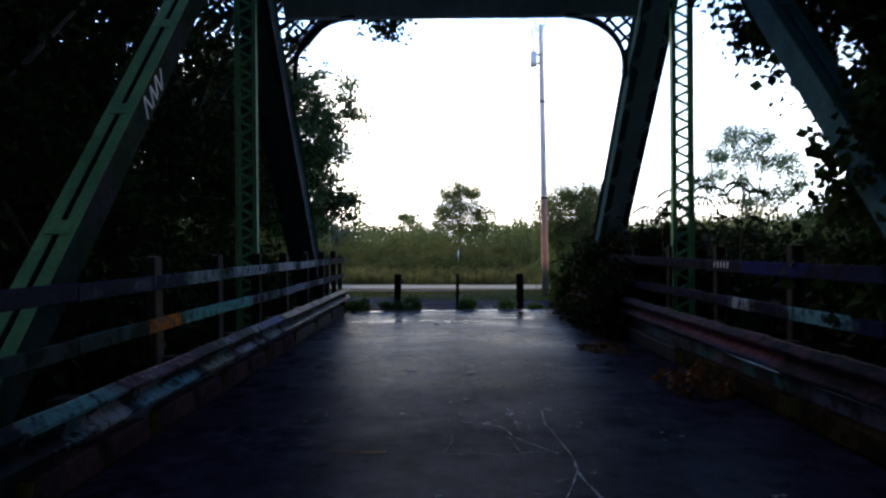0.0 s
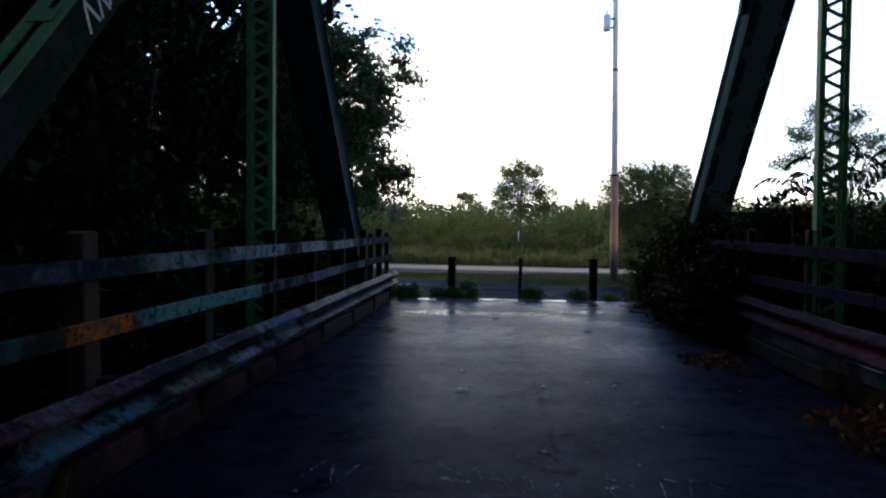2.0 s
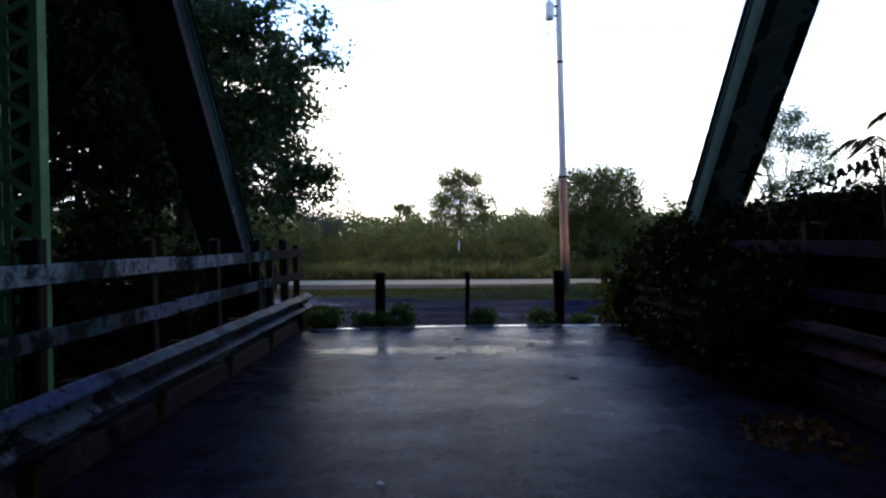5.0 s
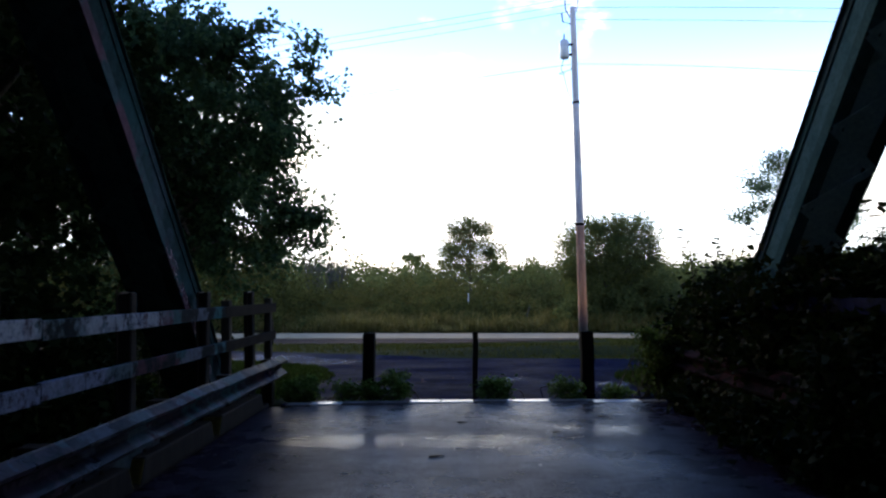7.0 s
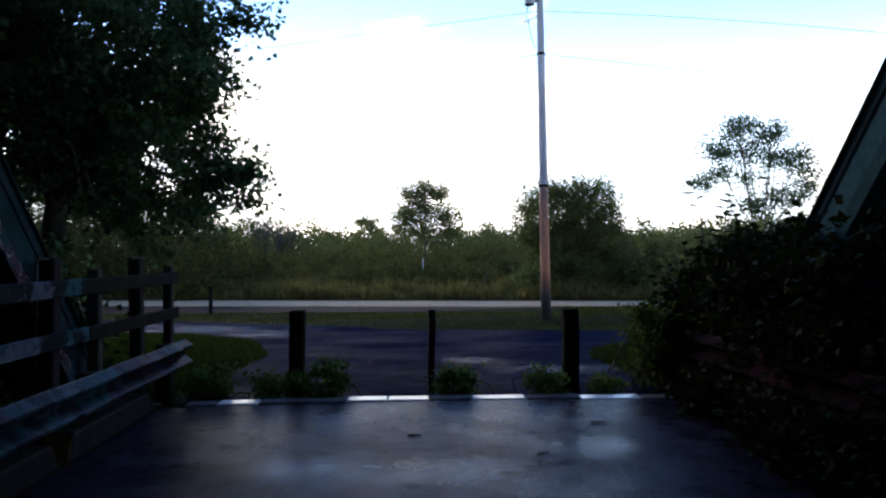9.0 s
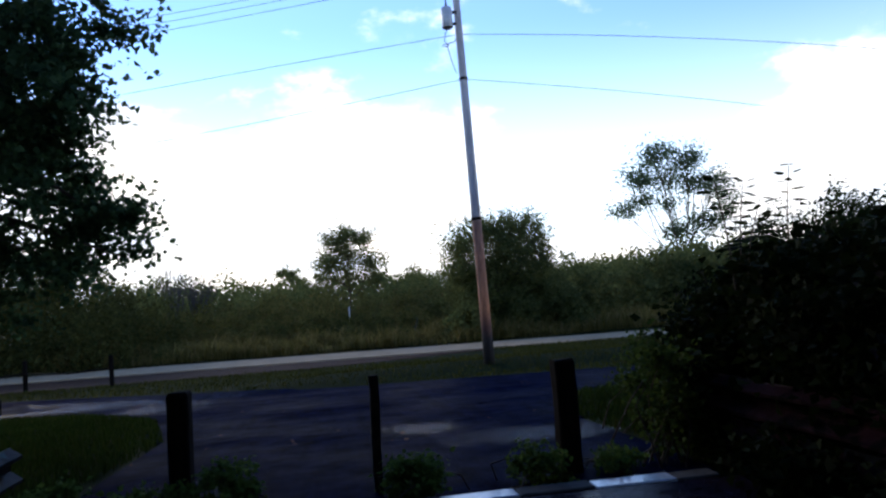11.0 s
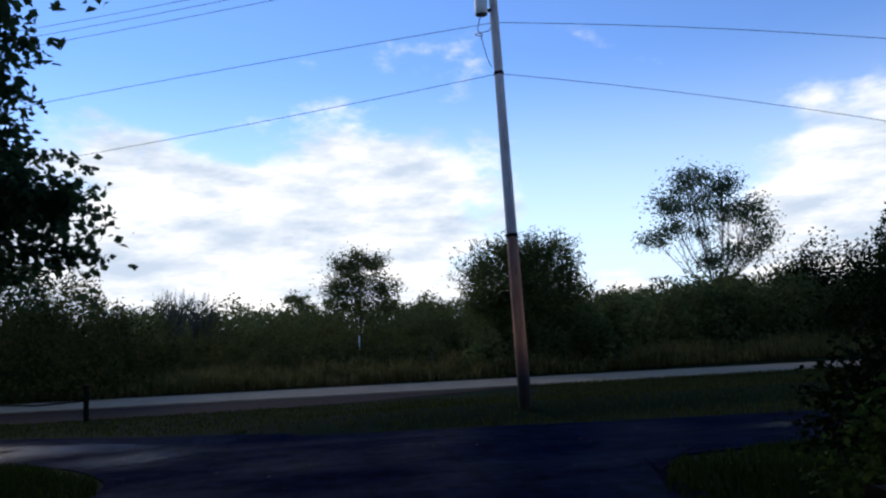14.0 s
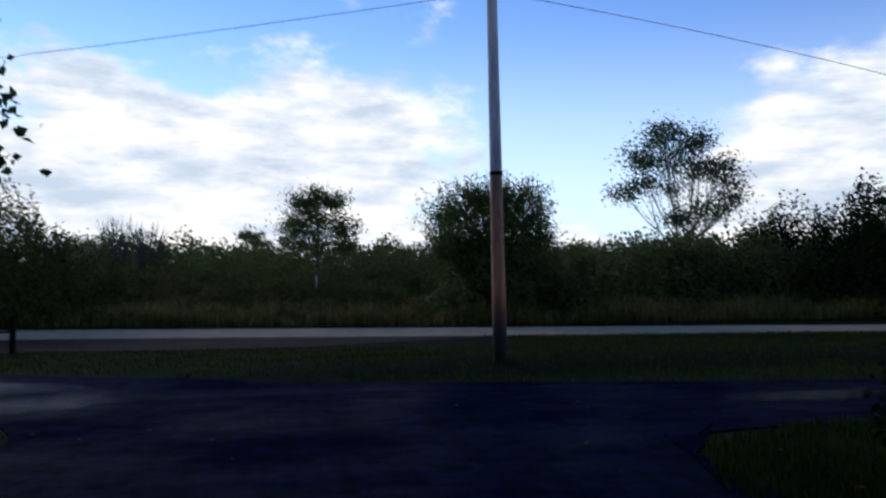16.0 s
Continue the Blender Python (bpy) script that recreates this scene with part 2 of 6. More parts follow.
def sprayed(nt, col, patches):
    """Lay patches of paint over col: from y0 to y1 along the rail and z0 to z1 up it, with ragged edges."""
    tc = nt.nodes.new("ShaderNodeTexCoord")
    sep = nt.nodes.new("ShaderNodeSeparateXYZ")
    ragged = nnode(nt, "TexNoise", Scale=5.0, Detail=5, Roughness=0.7)
    nt.links.new(tc.outputs["Object"], ragged.inputs["Vector"])
    push = nt.nodes.new("ShaderNodeVectorMath")
    push.operation = "MULTIPLY_ADD"
    push.inputs[1].default_value = (0.0, 0.7, 0.06)
    nt.links.new(ragged.outputs["Color"], push.inputs[0])
    nt.links.new(tc.outputs["Object"], push.inputs[2])
    nt.links.new(push.outputs[0], sep.inputs[0])
    flakes = ramp_of(nt, noise_tex(nt, 11, 6, 0.75), (0.40, (0, 0, 0)), (0.52, (1, 1, 1)))
    for y0, y1, z0, z1, colour in patches:
        mask = flakes
        for axis, lo, hi, soft in (("Y", y0 + 0.35, y1 + 0.35, 0.12), ("Z", z0 + 0.03, z1 + 0.03, 0.02)):
            for edge, sign in ((lo, 1), (hi, -1)):
                mr = nnode(nt, "MapRange")
                mr.interpolation_type = "SMOOTHSTEP"
                for key, v in (("From Min", edge - soft), ("From Max", edge + soft), ("To Min", 0.0 if sign > 0 else 1.0), ("To Max", 1.0 if sign > 0 else 0.0)):
                    mr.inputs[key].default_value = v
                nt.links.new(sep.outputs[axis], mr.inputs["Value"])
                mask = blend(nt, 1.0, mask, mr.outputs["Result"], "MULTIPLY")
        col = blend(nt, mask, col, colour)
    return col


def graffiti_paint(name, ground, ground2, rough=(0.45, 0.7), bands=1.0, gloss=0.1, tints=None, patches=()):
    """Weathered paint with sprayed blotches of colour, bare and rusty in places."""
    def f(nt, b):
        n1 = noise_tex(nt, 1.5, 5, 0.6)
        col = ramp_of(nt, n1, (0.3, ground), (0.7, ground2))
        tc = nt.nodes.new("ShaderNodeTexCoord")
        mp = nnode(nt, "Mapping", Scale=(0.2, 1.1, 0.6))
        nt.links.new(tc.outputs["Object"], mp.inputs["Vector"])
        v = nnode(nt, "TexVoronoi", Scale=1.3)
        warp = nnode(nt, "TexNoise", Scale=3.5, Detail=4, Roughness=0.6)
        nt.links.new(tc.outputs["Object"], warp.inputs["Vector"])
        bent = nt.nodes.new("ShaderNodeVectorMath")
        bent.operation = "MULTIPLY_ADD"
        bent.inputs[1].default_value = (0.9, 0.9, 0.9)
        nt.links.new(warp.outputs["Color"], bent.inputs[0])
        nt.links.new(mp.outputs[0], bent.inputs[2])
        nt.links.new(bent.outputs[0], v.inputs["Vector"])
        tint = ramp_of(nt, v.outputs["Color"], *(tints or MIXED_TINTS))
        edge = ramp_of(nt, noise_tex(nt, 2.2, 6, 0.7), (0.46, (0, 0, 0)), (0.52, (bands,) * 3))
        col = blend(nt, edge, col, tint)
        if patches:
            col = sprayed(nt, col, patches)
        dirt = ramp_of(nt, noise_tex(nt, 14, 6, 0.7), (0.35, (0.3, 0.27, 0.25)), (0.6, (1, 1, 1)))
        col = blend(nt, 0.5, col, dirt, "MULTIPLY")
        nt.links.new(col, b.inputs["Base Color"])
        b.inputs["Roughness"].default_value = 0.85
        b.inputs["Specular IOR Level"].default_value = 0.0
        nt.links.new(ramp_of(nt, n1, (0.3, (rough[0],) * 3), (0.7, (rough[1],) * 3)), b.inputs["Coat Roughness"])
        worn = ramp_of(nt, noise_tex(nt, 6, 6, 0.7), (0.34, (gloss * 0.5,) * 3), (0.64, (gloss,) * 3))
        nt.links.new(worn, b.inputs["Coat Weight"])
        bump_of(nt, b, noise_tex(nt, 60, 5, 0.6), 0.25, 0.003)
    return material(name, f)


M_DECK = wet_asphalt("deck_asphalt", (0.0098, 0.0073, 0.0122), 0.20, 0.32, (0.36, 0.70), (-12.0, -1.5, 0.20, 1.0))
# the navy in the base colour stands in for reflected blue sky
M_LOT = wet_asphalt("sky_tinted_asphalt", (0.0017, 0.0030, 0.0128), 0.26, 0.42, (0.025, 0.12))
M_ROAD = plain("worn_road", (0.25, 0.180, 0.108), (0.36, 0.265, 0.168), 1.2, (0.85, 0.95), 0.25, 0.006, spec=0.015)
M_GRAVEL = plain("gravel", (0.028, 0.0145, 0.0095), (0.050, 0.028, 0.019), 5, (0.8, 0.95), 0.7, 0.02, spec=0.03)
M_CONC = plain("wet_concrete", (0.42, 0.42, 0.42), (0.60, 0.60, 0.60), 4, (0.06, 0.22), 0.1, 0.003, spec=0.6)
# concrete with the shade of the weeds put into its colour
M_SHADECONC = plain("weed_shaded_concrete", (0.03, 0.028, 0.028), (0.09, 0.085, 0.08), 6, (0.6, 0.85), 0.4, 0.006, spec=0.05)
M_GROUND = plain("soil_and_grass", (0.006, 0.010, 0.003), (0.013, 0.019, 0.0055), 1.4, (0.9, 1.0), 0.6, 0.03, spec=0.02)
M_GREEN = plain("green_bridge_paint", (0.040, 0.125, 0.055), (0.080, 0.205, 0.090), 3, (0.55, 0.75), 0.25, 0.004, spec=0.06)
# lit and shaded tones of the truss paint, chosen face by face
M_LIME = plain("lit_green_paint", (0.058, 0.140, 0.050), (0.105, 0.215, 0.080), 3, (0.55, 0.75), 0.25, 0.004, spec=0.06)
M_DARKGREEN = plain("shaded_green_paint", (0.006, 0.018, 0.017), (0.015, 0.034, 0.031), 3, (0.7, 0.85), 0.3, 0.004, spec=0.02)
M_ENDPOST = plain("lit_teal_post_paint", (0.024, 0.058, 0.066), (0.046, 0.088, 0.096), 3, (0.6, 0.8), 0.3, 0.004, spec=0.0)
# pale tone stands in for fill light on the post's unlit underside
M_STAY = plain("lightened_teal_paint", (0.19, 0.27, 0.32), (0.27, 0.36, 0.41), 3, (0.6, 0.8), 0.3, 0.004, spec=0.0)
M_STRIP = plain("lit_teal_paint", (0.016, 0.040, 0.042), (0.036, 0.068, 0.070), 3, (0.6, 0.8), 0.3, 0.004, spec=0.0)
# grey-green raised in tone to carry the glare of the sky behind it
M_STEELGREY = plain("glare_lightened_paint", (0.13, 0.175, 0.19), (0.20, 0.25, 0.26), 3, (0.5, 0.75), 0.15, 0.003)
M0 = 14.5          # middle of the left railing, along y
LEFT_BOARDS = ((-11.4 + M0, -10.7 + M0, 0.6, 1.0, (0.34, 0.10, 0.012)), (-10.55 + M0, -8.0 + M0, 0.6, 1.0, (0.045, 0.20, 0.19)), (-10.4 + M0, -9.4 + M0, 1.1, 1.5, (0.10, 0.15, 0.18)), (-8.9 + M0, -7.2 + M0, 1.1, 1.5, (0.13, 0.19, 0.22)),
               (-6.4 + M0, -5.2 + M0, 1.1, 1.5, (0.20, 0.22, 0.25)), (-4.6 + M0, -3.2 + M0, 1.1, 1.5, (0.16, 0.18, 0.21)), (-6.0 + M0, -4.2 + M0, 0.6, 1.0, (0.10, 0.12, 0.17)), (-13.6 + M0, -10.5 + M0, 1.1, 1.5, (0.004, 0.006, 0.026)), (-11.75 + M0, -11.5 + M0, 1.22, 1.3, (0.06, 0.07, 0.12)))
M1 = 14.64         # middle of the left guard rail
LEFT_BEAM = ((-12.05 + M1, -10.75 + M1, 0.26, 0.40, (0.07, 0.26, 0.34)), (-12.3 + M1, -10.8 + M1, 0.46, 0.60, (0.13, 0.05, 0.075)), (-12.9 + M1, -12.3 + M1, 0.26, 0.42, (0.34, 0.35, 0.38)), (-10.5 + M1, -9.6 + M1, 0.26, 0.40, (0.20, 0.22, 0.16)), (-9.3 + M1, -8.6 + M1, 0.28, 0.40, (0.34, 0.36, 0.42)),
             (-13.6 + M1, -12.5 + M1, 0.46, 0.60, (0.10, 0.30, 0.30)), (-8.2 + M1, -7.0 + M1, 0.46, 0.60, (0.09, 0.12, 0.26)))
M2, M3 = 15.6, 15.2          # the same of the right railing and guard rail
RIGHT_BOARDS = ((-11.3 + M2, -9.9 + M2, 1.1, 1.5, (0.007, 0.010, 0.065)), (-10.1 + M2, -9.6 + M2, 0.7, 1.1, (0.20, 0.24, 0.27)), (-12.0 + M2, -11.0 + M2, 0.7, 1.1, (0.06, 0.16, 0.17)))
RIGHT_BEAM = ((-11.6 + M3, -6.6 + M3, 0.47, 0.60, (0.19, 0.066, 0.102)), (-11.6 + M3, -9.9 + M3, 0.36, 0.46, (0.03, 0.05, 0.10)))
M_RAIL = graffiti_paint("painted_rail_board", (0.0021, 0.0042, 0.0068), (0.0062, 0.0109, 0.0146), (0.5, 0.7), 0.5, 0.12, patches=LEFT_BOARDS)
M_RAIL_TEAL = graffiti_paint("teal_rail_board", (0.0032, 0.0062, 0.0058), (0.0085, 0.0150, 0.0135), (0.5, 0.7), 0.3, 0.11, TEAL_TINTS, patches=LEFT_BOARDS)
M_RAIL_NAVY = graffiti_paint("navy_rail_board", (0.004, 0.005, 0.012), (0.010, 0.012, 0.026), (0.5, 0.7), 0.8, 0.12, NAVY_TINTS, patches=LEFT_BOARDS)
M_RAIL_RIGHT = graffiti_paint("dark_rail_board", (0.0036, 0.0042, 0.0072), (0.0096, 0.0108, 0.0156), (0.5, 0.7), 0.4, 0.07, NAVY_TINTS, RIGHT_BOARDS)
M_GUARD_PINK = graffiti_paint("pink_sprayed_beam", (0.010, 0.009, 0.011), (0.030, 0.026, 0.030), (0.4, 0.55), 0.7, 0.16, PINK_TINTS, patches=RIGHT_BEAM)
# near-black ground under the spray stands in for shade in the beam's trough
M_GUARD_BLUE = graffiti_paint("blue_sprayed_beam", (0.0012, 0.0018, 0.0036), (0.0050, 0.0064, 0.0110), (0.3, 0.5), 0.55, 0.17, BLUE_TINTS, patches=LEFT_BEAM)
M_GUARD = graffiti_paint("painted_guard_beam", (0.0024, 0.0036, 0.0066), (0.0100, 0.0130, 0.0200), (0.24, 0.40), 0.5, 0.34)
# darker, duller paint for the right beam's last length
M_GUARD_DARK = graffiti_paint("darker_guard_beam", (0.0022, 0.0020, 0.0024), (0.0085, 0.0070, 0.0080), (0.45, 0.6), 0.3, 0.08, PINK_TINTS)
# end post paints: shaded tone for most faces, lit tone for the inner angle
M_TAGGED = graffiti_paint("tagged_shaded_paint", (0.009, 0.022, 0.025), (0.020, 0.040, 0.043), (0.7, 0.85), 0.15, 0.03)
M_SPRAYED = graffiti_paint("sprayed_lit_angle_paint", (0.018, 0.040, 0.046), (0.040, 0.070, 0.076), (0.6, 0.8), 0.6, 0.05, PINK_TINTS)
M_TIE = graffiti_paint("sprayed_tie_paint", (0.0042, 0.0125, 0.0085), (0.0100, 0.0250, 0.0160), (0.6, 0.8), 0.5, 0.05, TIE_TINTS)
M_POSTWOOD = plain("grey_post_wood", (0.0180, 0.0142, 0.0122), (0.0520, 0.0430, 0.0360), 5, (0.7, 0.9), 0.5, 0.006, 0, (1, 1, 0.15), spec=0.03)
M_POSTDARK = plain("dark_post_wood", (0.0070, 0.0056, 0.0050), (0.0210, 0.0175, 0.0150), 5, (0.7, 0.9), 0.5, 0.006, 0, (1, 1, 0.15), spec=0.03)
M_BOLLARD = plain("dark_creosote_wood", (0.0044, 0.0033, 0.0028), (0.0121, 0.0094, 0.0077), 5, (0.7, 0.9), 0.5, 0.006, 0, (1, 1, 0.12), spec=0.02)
M_CURB = graffiti_paint("painted_curb_timber", (0.008, 0.0050, 0.0054), (0.028, 0.0175, 0.0190), (0.7, 0.9), 0.4, 0.05, RED_TINTS)
M_ENDPAINT = plain("yellow_end_paint", (0.040, 0.030, 0.008), (0.095, 0.070, 0.020), 9, (0.7, 0.9), 0.4, 0.004, spec=0.02)
M_CURB_OCHRE = graffiti_paint("ochre_curb_timber", (0.0045, 0.0028, 0.0017), (0.017, 0.010, 0.005), (0.7, 0.9), 0.5, 0.05, OCHRE_TINTS)
M_RUST = plain("rusty_steel", (0.009, 0.0070, 0.0058), (0.028, 0.018, 0.013), 8, (0.6, 0.85), 0.3, 0.003, spec=0.04)
M_BARK = plain("bark", (0.022, 0.018, 0.013), (0.06, 0.048, 0.036), 6, (0.8, 1.0), 0.8, 0.02, 0, (1, 1, 0.25))
M_PALEBARK = plain("pale_bark", (0.0360, 0.0340, 0.0300), (0.0640, 0.0600, 0.0540), 6, (0.8, 1.0), 0.6, 0.02, 0, (1, 1, 0.25))
M_GALV = plain("galvanised_steel", (0.34, 0.36, 0.37), (0.46, 0.48, 0.49), 5, (0.35, 0.6), 0.1, 0.002, 0.4)
M_WIRE = plain("weathered_wire", (0.014, 0.014, 0.015), (0.026, 0.026, 0.028), 5, (0.6, 0.8), 0.0, spec=0.05)
M_PAPER = plain("wet_paper", (0.72, 0.72, 0.70), (0.86, 0.86, 0.84), 30, (0.6, 0.8), 0.2, 0.002, spec=0.1)
M_WHITE = plain("white_plastic", (0.70, 0.70, 0.68), (0.82, 0.82, 0.80), 8, (0.4, 0.6), 0.05)


def dust(name, colour, most):
    """Chalk or spray that only caught on the high grains of the asphalt."""
    def f(nt, b):
        n = noise_tex(nt, 55, 5, 0.75)
        b.inputs["Base Color"].default_value = (*colour, 1)
        b.inputs["Roughness"].default_value = 0.9
        b.inputs["Specular IOR Level"].default_value = 0.02
        tr = nt.nodes.new("ShaderNodeBsdfTransparent")
        mx = nt.nodes.new("ShaderNodeMixShader")
        nt.links.new(ramp_of(nt, n, (0.42, (0, 0, 0)), (0.60, (most,) * 3)), mx.inputs["Fac"])
        nt.links.new(tr.outputs[0], mx.inputs[1])
        nt.links.new(b.outputs[0], mx.inputs[2])
        nt.links.new(mx.outputs[0], nt.nodes["Material Output"].inputs["Surface"])
    return material(name, f)


M_CHALK = dust("chalk", (0.72, 0.62, 0.54), 0.75)
M_CHALK_FAINT = dust("faint_chalk", (0.62, 0.53, 0.47), 0.55)
M_JOINT = dust("joint_grit", (0.40, 0.36, 0.34), 0.32)
M_ORANGE = dust("orange_spray_paint", (0.34, 0.12, 0.03), 0.6)
M_CRACK = dust("tarred_crack", (0.006, 0.005, 0.005), 0.75)
M_SCROLL = plain("faded_pink_spray", (0.17, 0.12, 0.15), (0.28, 0.21, 0.25), 14, (0.6, 0.8), 0.1)
M_SPRAY = plain("white_spray_paint", (0.42, 0.45, 0.50), (0.60, 0.63, 0.68), 20, (0.5, 0.8), 0.1)

# leaf greens taken almost to black, with deep shade put into the colour
F_WOOD = foliage("shaded_wood_leaves", (0.0056, 0.0120, 0.0040), (0.0192, 0.0304, 0.0096), None, 0.8, 0.25)
F_TREE = foliage("maple_leaves", (0.015, 0.036, 0.018), (0.050, 0.092, 0.038), None, 0.6, 0.42)
F_AIRY = foliage("thin_leaves", (0.026, 0.050, 0.028), (0.072, 0.110, 0.056), None, 0.6, 0.4)
# bush green darkened likewise, its shade held in the colour
F_BUSH = foliage("shaded_bush_leaves", (0.0024, 0.0048, 0.0014), (0.0092, 0.0150, 0.0038), None, 0.7, 0.28)
F_FAR = foliage("far_leaves", (0.0521, 0.0713, 0.0236), (0.1139, 0.1271, 0.0446), None, 0.8, 0.62)
F_BRUSH = foliage("brush_leaves", (0.0456, 0.0521, 0.0124), (0.1139, 0.1085, 0.0310), (0.1237, 0.0930, 0.0310), 0.8, 0.42)
F_GRASS = foliage("tall_grass", (0.0693, 0.0649, 0.0165), (0.1559, 0.1265, 0.0385), (0.1790, 0.1320, 0.0550), 0.8, 0.42)
F_LAWN = foliage("lawn_grass", (0.0110, 0.0225, 0.0038), (0.0235, 0.0400, 0.0070), (0.0310, 0.0390, 0.0100), 0.9, 0.3)
F_WEED = foliage("weed_leaves", (0.034, 0.070, 0.013), (0.090, 0.145, 0.032), None, 0.7, 0.4)
F_SAPLING = foliage("sapling_leaves", (0.018, 0.034, 0.007), (0.048, 0.074, 0.016), None, 0.7, 0.4)
F_VERGE = foliage("verge_grass", (0.0225, 0.0290, 0.0055), (0.0490, 0.0540, 0.0110), (0.0650, 0.0590, 0.0155), 0.9, 0.35)
F_SCRUB = foliage("scrub_leaves", (0.0281, 0.0377, 0.0104), (0.0737, 0.0767, 0.0221), None, 0.8, 0.4)
F_PALE = foliage("bleached_leaves", (0.10, 0.09, 0.075), (0.26, 0.24, 0.21), None, 0.8, 0.1)
F_DRY = foliage("dry_leaves", (0.0600, 0.0210, 0.0072), (0.1620, 0.0600, 0.0180), (0.1920, 0.1020, 0.0480), 0.7, 0.15)


# ---------------------------------------------------------------- mesh helpers
def part(name, bm, mat, parent=None, label=""):
    me = bpy.data.meshes.new(name)
    bm.to_mesh(me)
    bm.free()
    me.materials.append(mat)
    ob = new(name, me)
    if parent:
        ob.parent = parent
    if label:
        ob["label"] = label
    return ob


def thing(name, loc, label, category, group="", kind=""):
    ob = new(name)
    ob.location = loc
    ob.empty_display_size = 0.2
    return tagged(ob, label, category, group, kind)


def add_box(bm, size, m=None, bevel=0.0, seg=1):
    m = m or Matrix()
    r = bmesh.ops.create_cube(bm, size=1, matrix=m @ Matrix.Diagonal((*size, 1)))
    if bevel:
        vs = r["verts"]
        es = list({ed for v in vs for ed in v.link_edges})
        bmesh.ops.bevel(bm, geom=es, offset=bevel, segments=seg, affect="EDGES", profile=0.5)


def box(size, m=None, bevel=0.0, seg=1):
    bm = bmesh.new()
    add_box(bm, size, m, bevel, seg)
    return bm


def aligned(p, q, up=(0, 0, 1)):
    """A frame at the middle of p-q whose z axis runs along it and whose x axis is level."""
    p, q = Vector(p), Vector(q)
    z = (q - p).normalized()
    y = Vector(up) - z * z.dot(Vector(up))
    if y.length < 1e-4:
        y = Vector((0, 1, 0))
    y.normalize()
    x = y.cross(z)
    m = Matrix((x, y, z)).transposed().to_4x4()
    m.translation = (p + q) / 2
    return m, (q - p).length


def add_beam(bm, p, q, w, h, bevel=0.0, up=(0, 0, 1)):
    m, l = aligned(p, q, up)
    add_box(bm, (w, h, l), m, bevel)


def add_tube(bm, pts, radii, sides=8):
    pts = [Vector(p) for p in pts]
    rings = []
    for i, p in enumerate(pts):
        d = (pts[min(i + 1, len(pts) - 1)] - pts[max(i - 1, 0)]).normalized()
        a = d.orthogonal().normalized() if abs(d.z) < 0.95 else Vector((1, 0, 0))
        a = (a - d * a.dot(d)).normalized()
        c = d.cross(a)
        r = radii[i] if hasattr(radii, "__len__") else radii
        rings.append([bm.verts.new(p + (a * math.cos(k * 2 * math.pi / sides) + c * math.sin(k * 2 * math.pi / sides)) * r) for k in range(sides)])
    for A, B in zip(rings, rings[1:]):
        for k in range(sides):
            f = bm.faces.new((A[k], A[(k + 1) % sides], B[(k + 1) % sides], B[k]))
            f.smooth = True
    bm.faces.new(rings[0][::-1])
    bm.faces.new(rings[-1])


def quads(name, co, mat):
    """One mesh out of loose four-cornered pieces: co is (n, 4, 3)."""
    n = len(co)
    me = bpy.data.meshes.new(name)
    me.vertices.add(n * 4)
    me.vertices.foreach_set("co", np.ascontiguousarray(co, dtype=np.float32).ravel())
    me.loops.add(n * 4)
    me.loops.foreach_set("vertex_index", np.arange(n * 4, dtype=np.int32))
    me.polygons.add(n)
    me.polygons.foreach_set("loop_start", np.arange(0, n * 4, 4, dtype=np.int32))
    me.polygons.foreach_set("loop_total", np.full(n, 4, dtype=np.int32))
    me.update(calc_edges=True)
    me.validate()
    me.materials.append(mat)
    return me


def unit(v):
    return v / np.maximum(np.linalg.norm(v, axis=1, keepdims=True), 1e-6)


def leaf_quads(c, size, rng, aspect=0.42, droop=0.35, fold=0.18):
    """Leaf blades at the points c: base, two shoulders, tip, folded along the midrib."""
    n = len(c)
    ax = rng.normal(size=(n, 3))
    ax[:, 2] = ax[:, 2] * 0.6 - droop
    ax = unit(ax)
    side = unit(np.cross(ax, rng.normal(size=(n, 3))))
    nor = np.cross(ax, side)
    L = (size * rng.uniform(0.65, 1.3, n))[:, None]
    W = L * aspect
    out = np.empty((n, 4, 3))
    out[:, 0] = c
    out[:, 1] = c + ax * L * 0.45 + side * W + nor * L * fold
    out[:, 2] = c + ax * L
    out[:, 3] = c + ax * L * 0.45 - side * W + nor * L * fold
    return out


def blade_quads(c, height, rng, width=0.02, lean=0.35):
    """Upright grass blades rooted at c."""
    n = len(c)
    h = (height * rng.uniform(0.55, 1.25, n))[:, None]
    a = rng.uniform(0, 2 * np.pi, n)
    d = np.stack([np.cos(a), np.sin(a), np.zeros(n)], 1)
    s = np.stack([-np.sin(a), np.cos(a), np.zeros(n)], 1)
    w = (width * rng.uniform(0.6, 1.4, n))[:, None]
    up = np.array([0, 0, 1.0])
    tip = c + up * h + d * h * rng.uniform(0, lean, n)[:, None]
    mid = c + up * h * 0.55 + d * h * 0.08
    out = np.empty((n, 4, 3))
    out[:, 0], out[:, 1], out[:, 2], out[:, 3] = c - s * w * 0.5, mid - s * w * 0.5, tip, mid + s * w * 0.5
    return out


def clumps(rng, centre, radii, n, shell=0.5, lump=0.25):
    """Clump centres in an uneven ellipsoid."""
    d = unit(rng.normal(size=(n, 3)))
    r = shell + (1 - shell) * rng.random(n) ** 0.6
    wob = 1 + lump * (np.sin(3.1 * d[:, 0] + 2.3 * d[:, 1] + centre[0]) + np.sin(4.3 * d[:, 2] + 3.7 * d[:, 1] + centre[1])) * 0.5
    return np.array(centre) + d * np.array(radii) * (r * wob)[:, None]


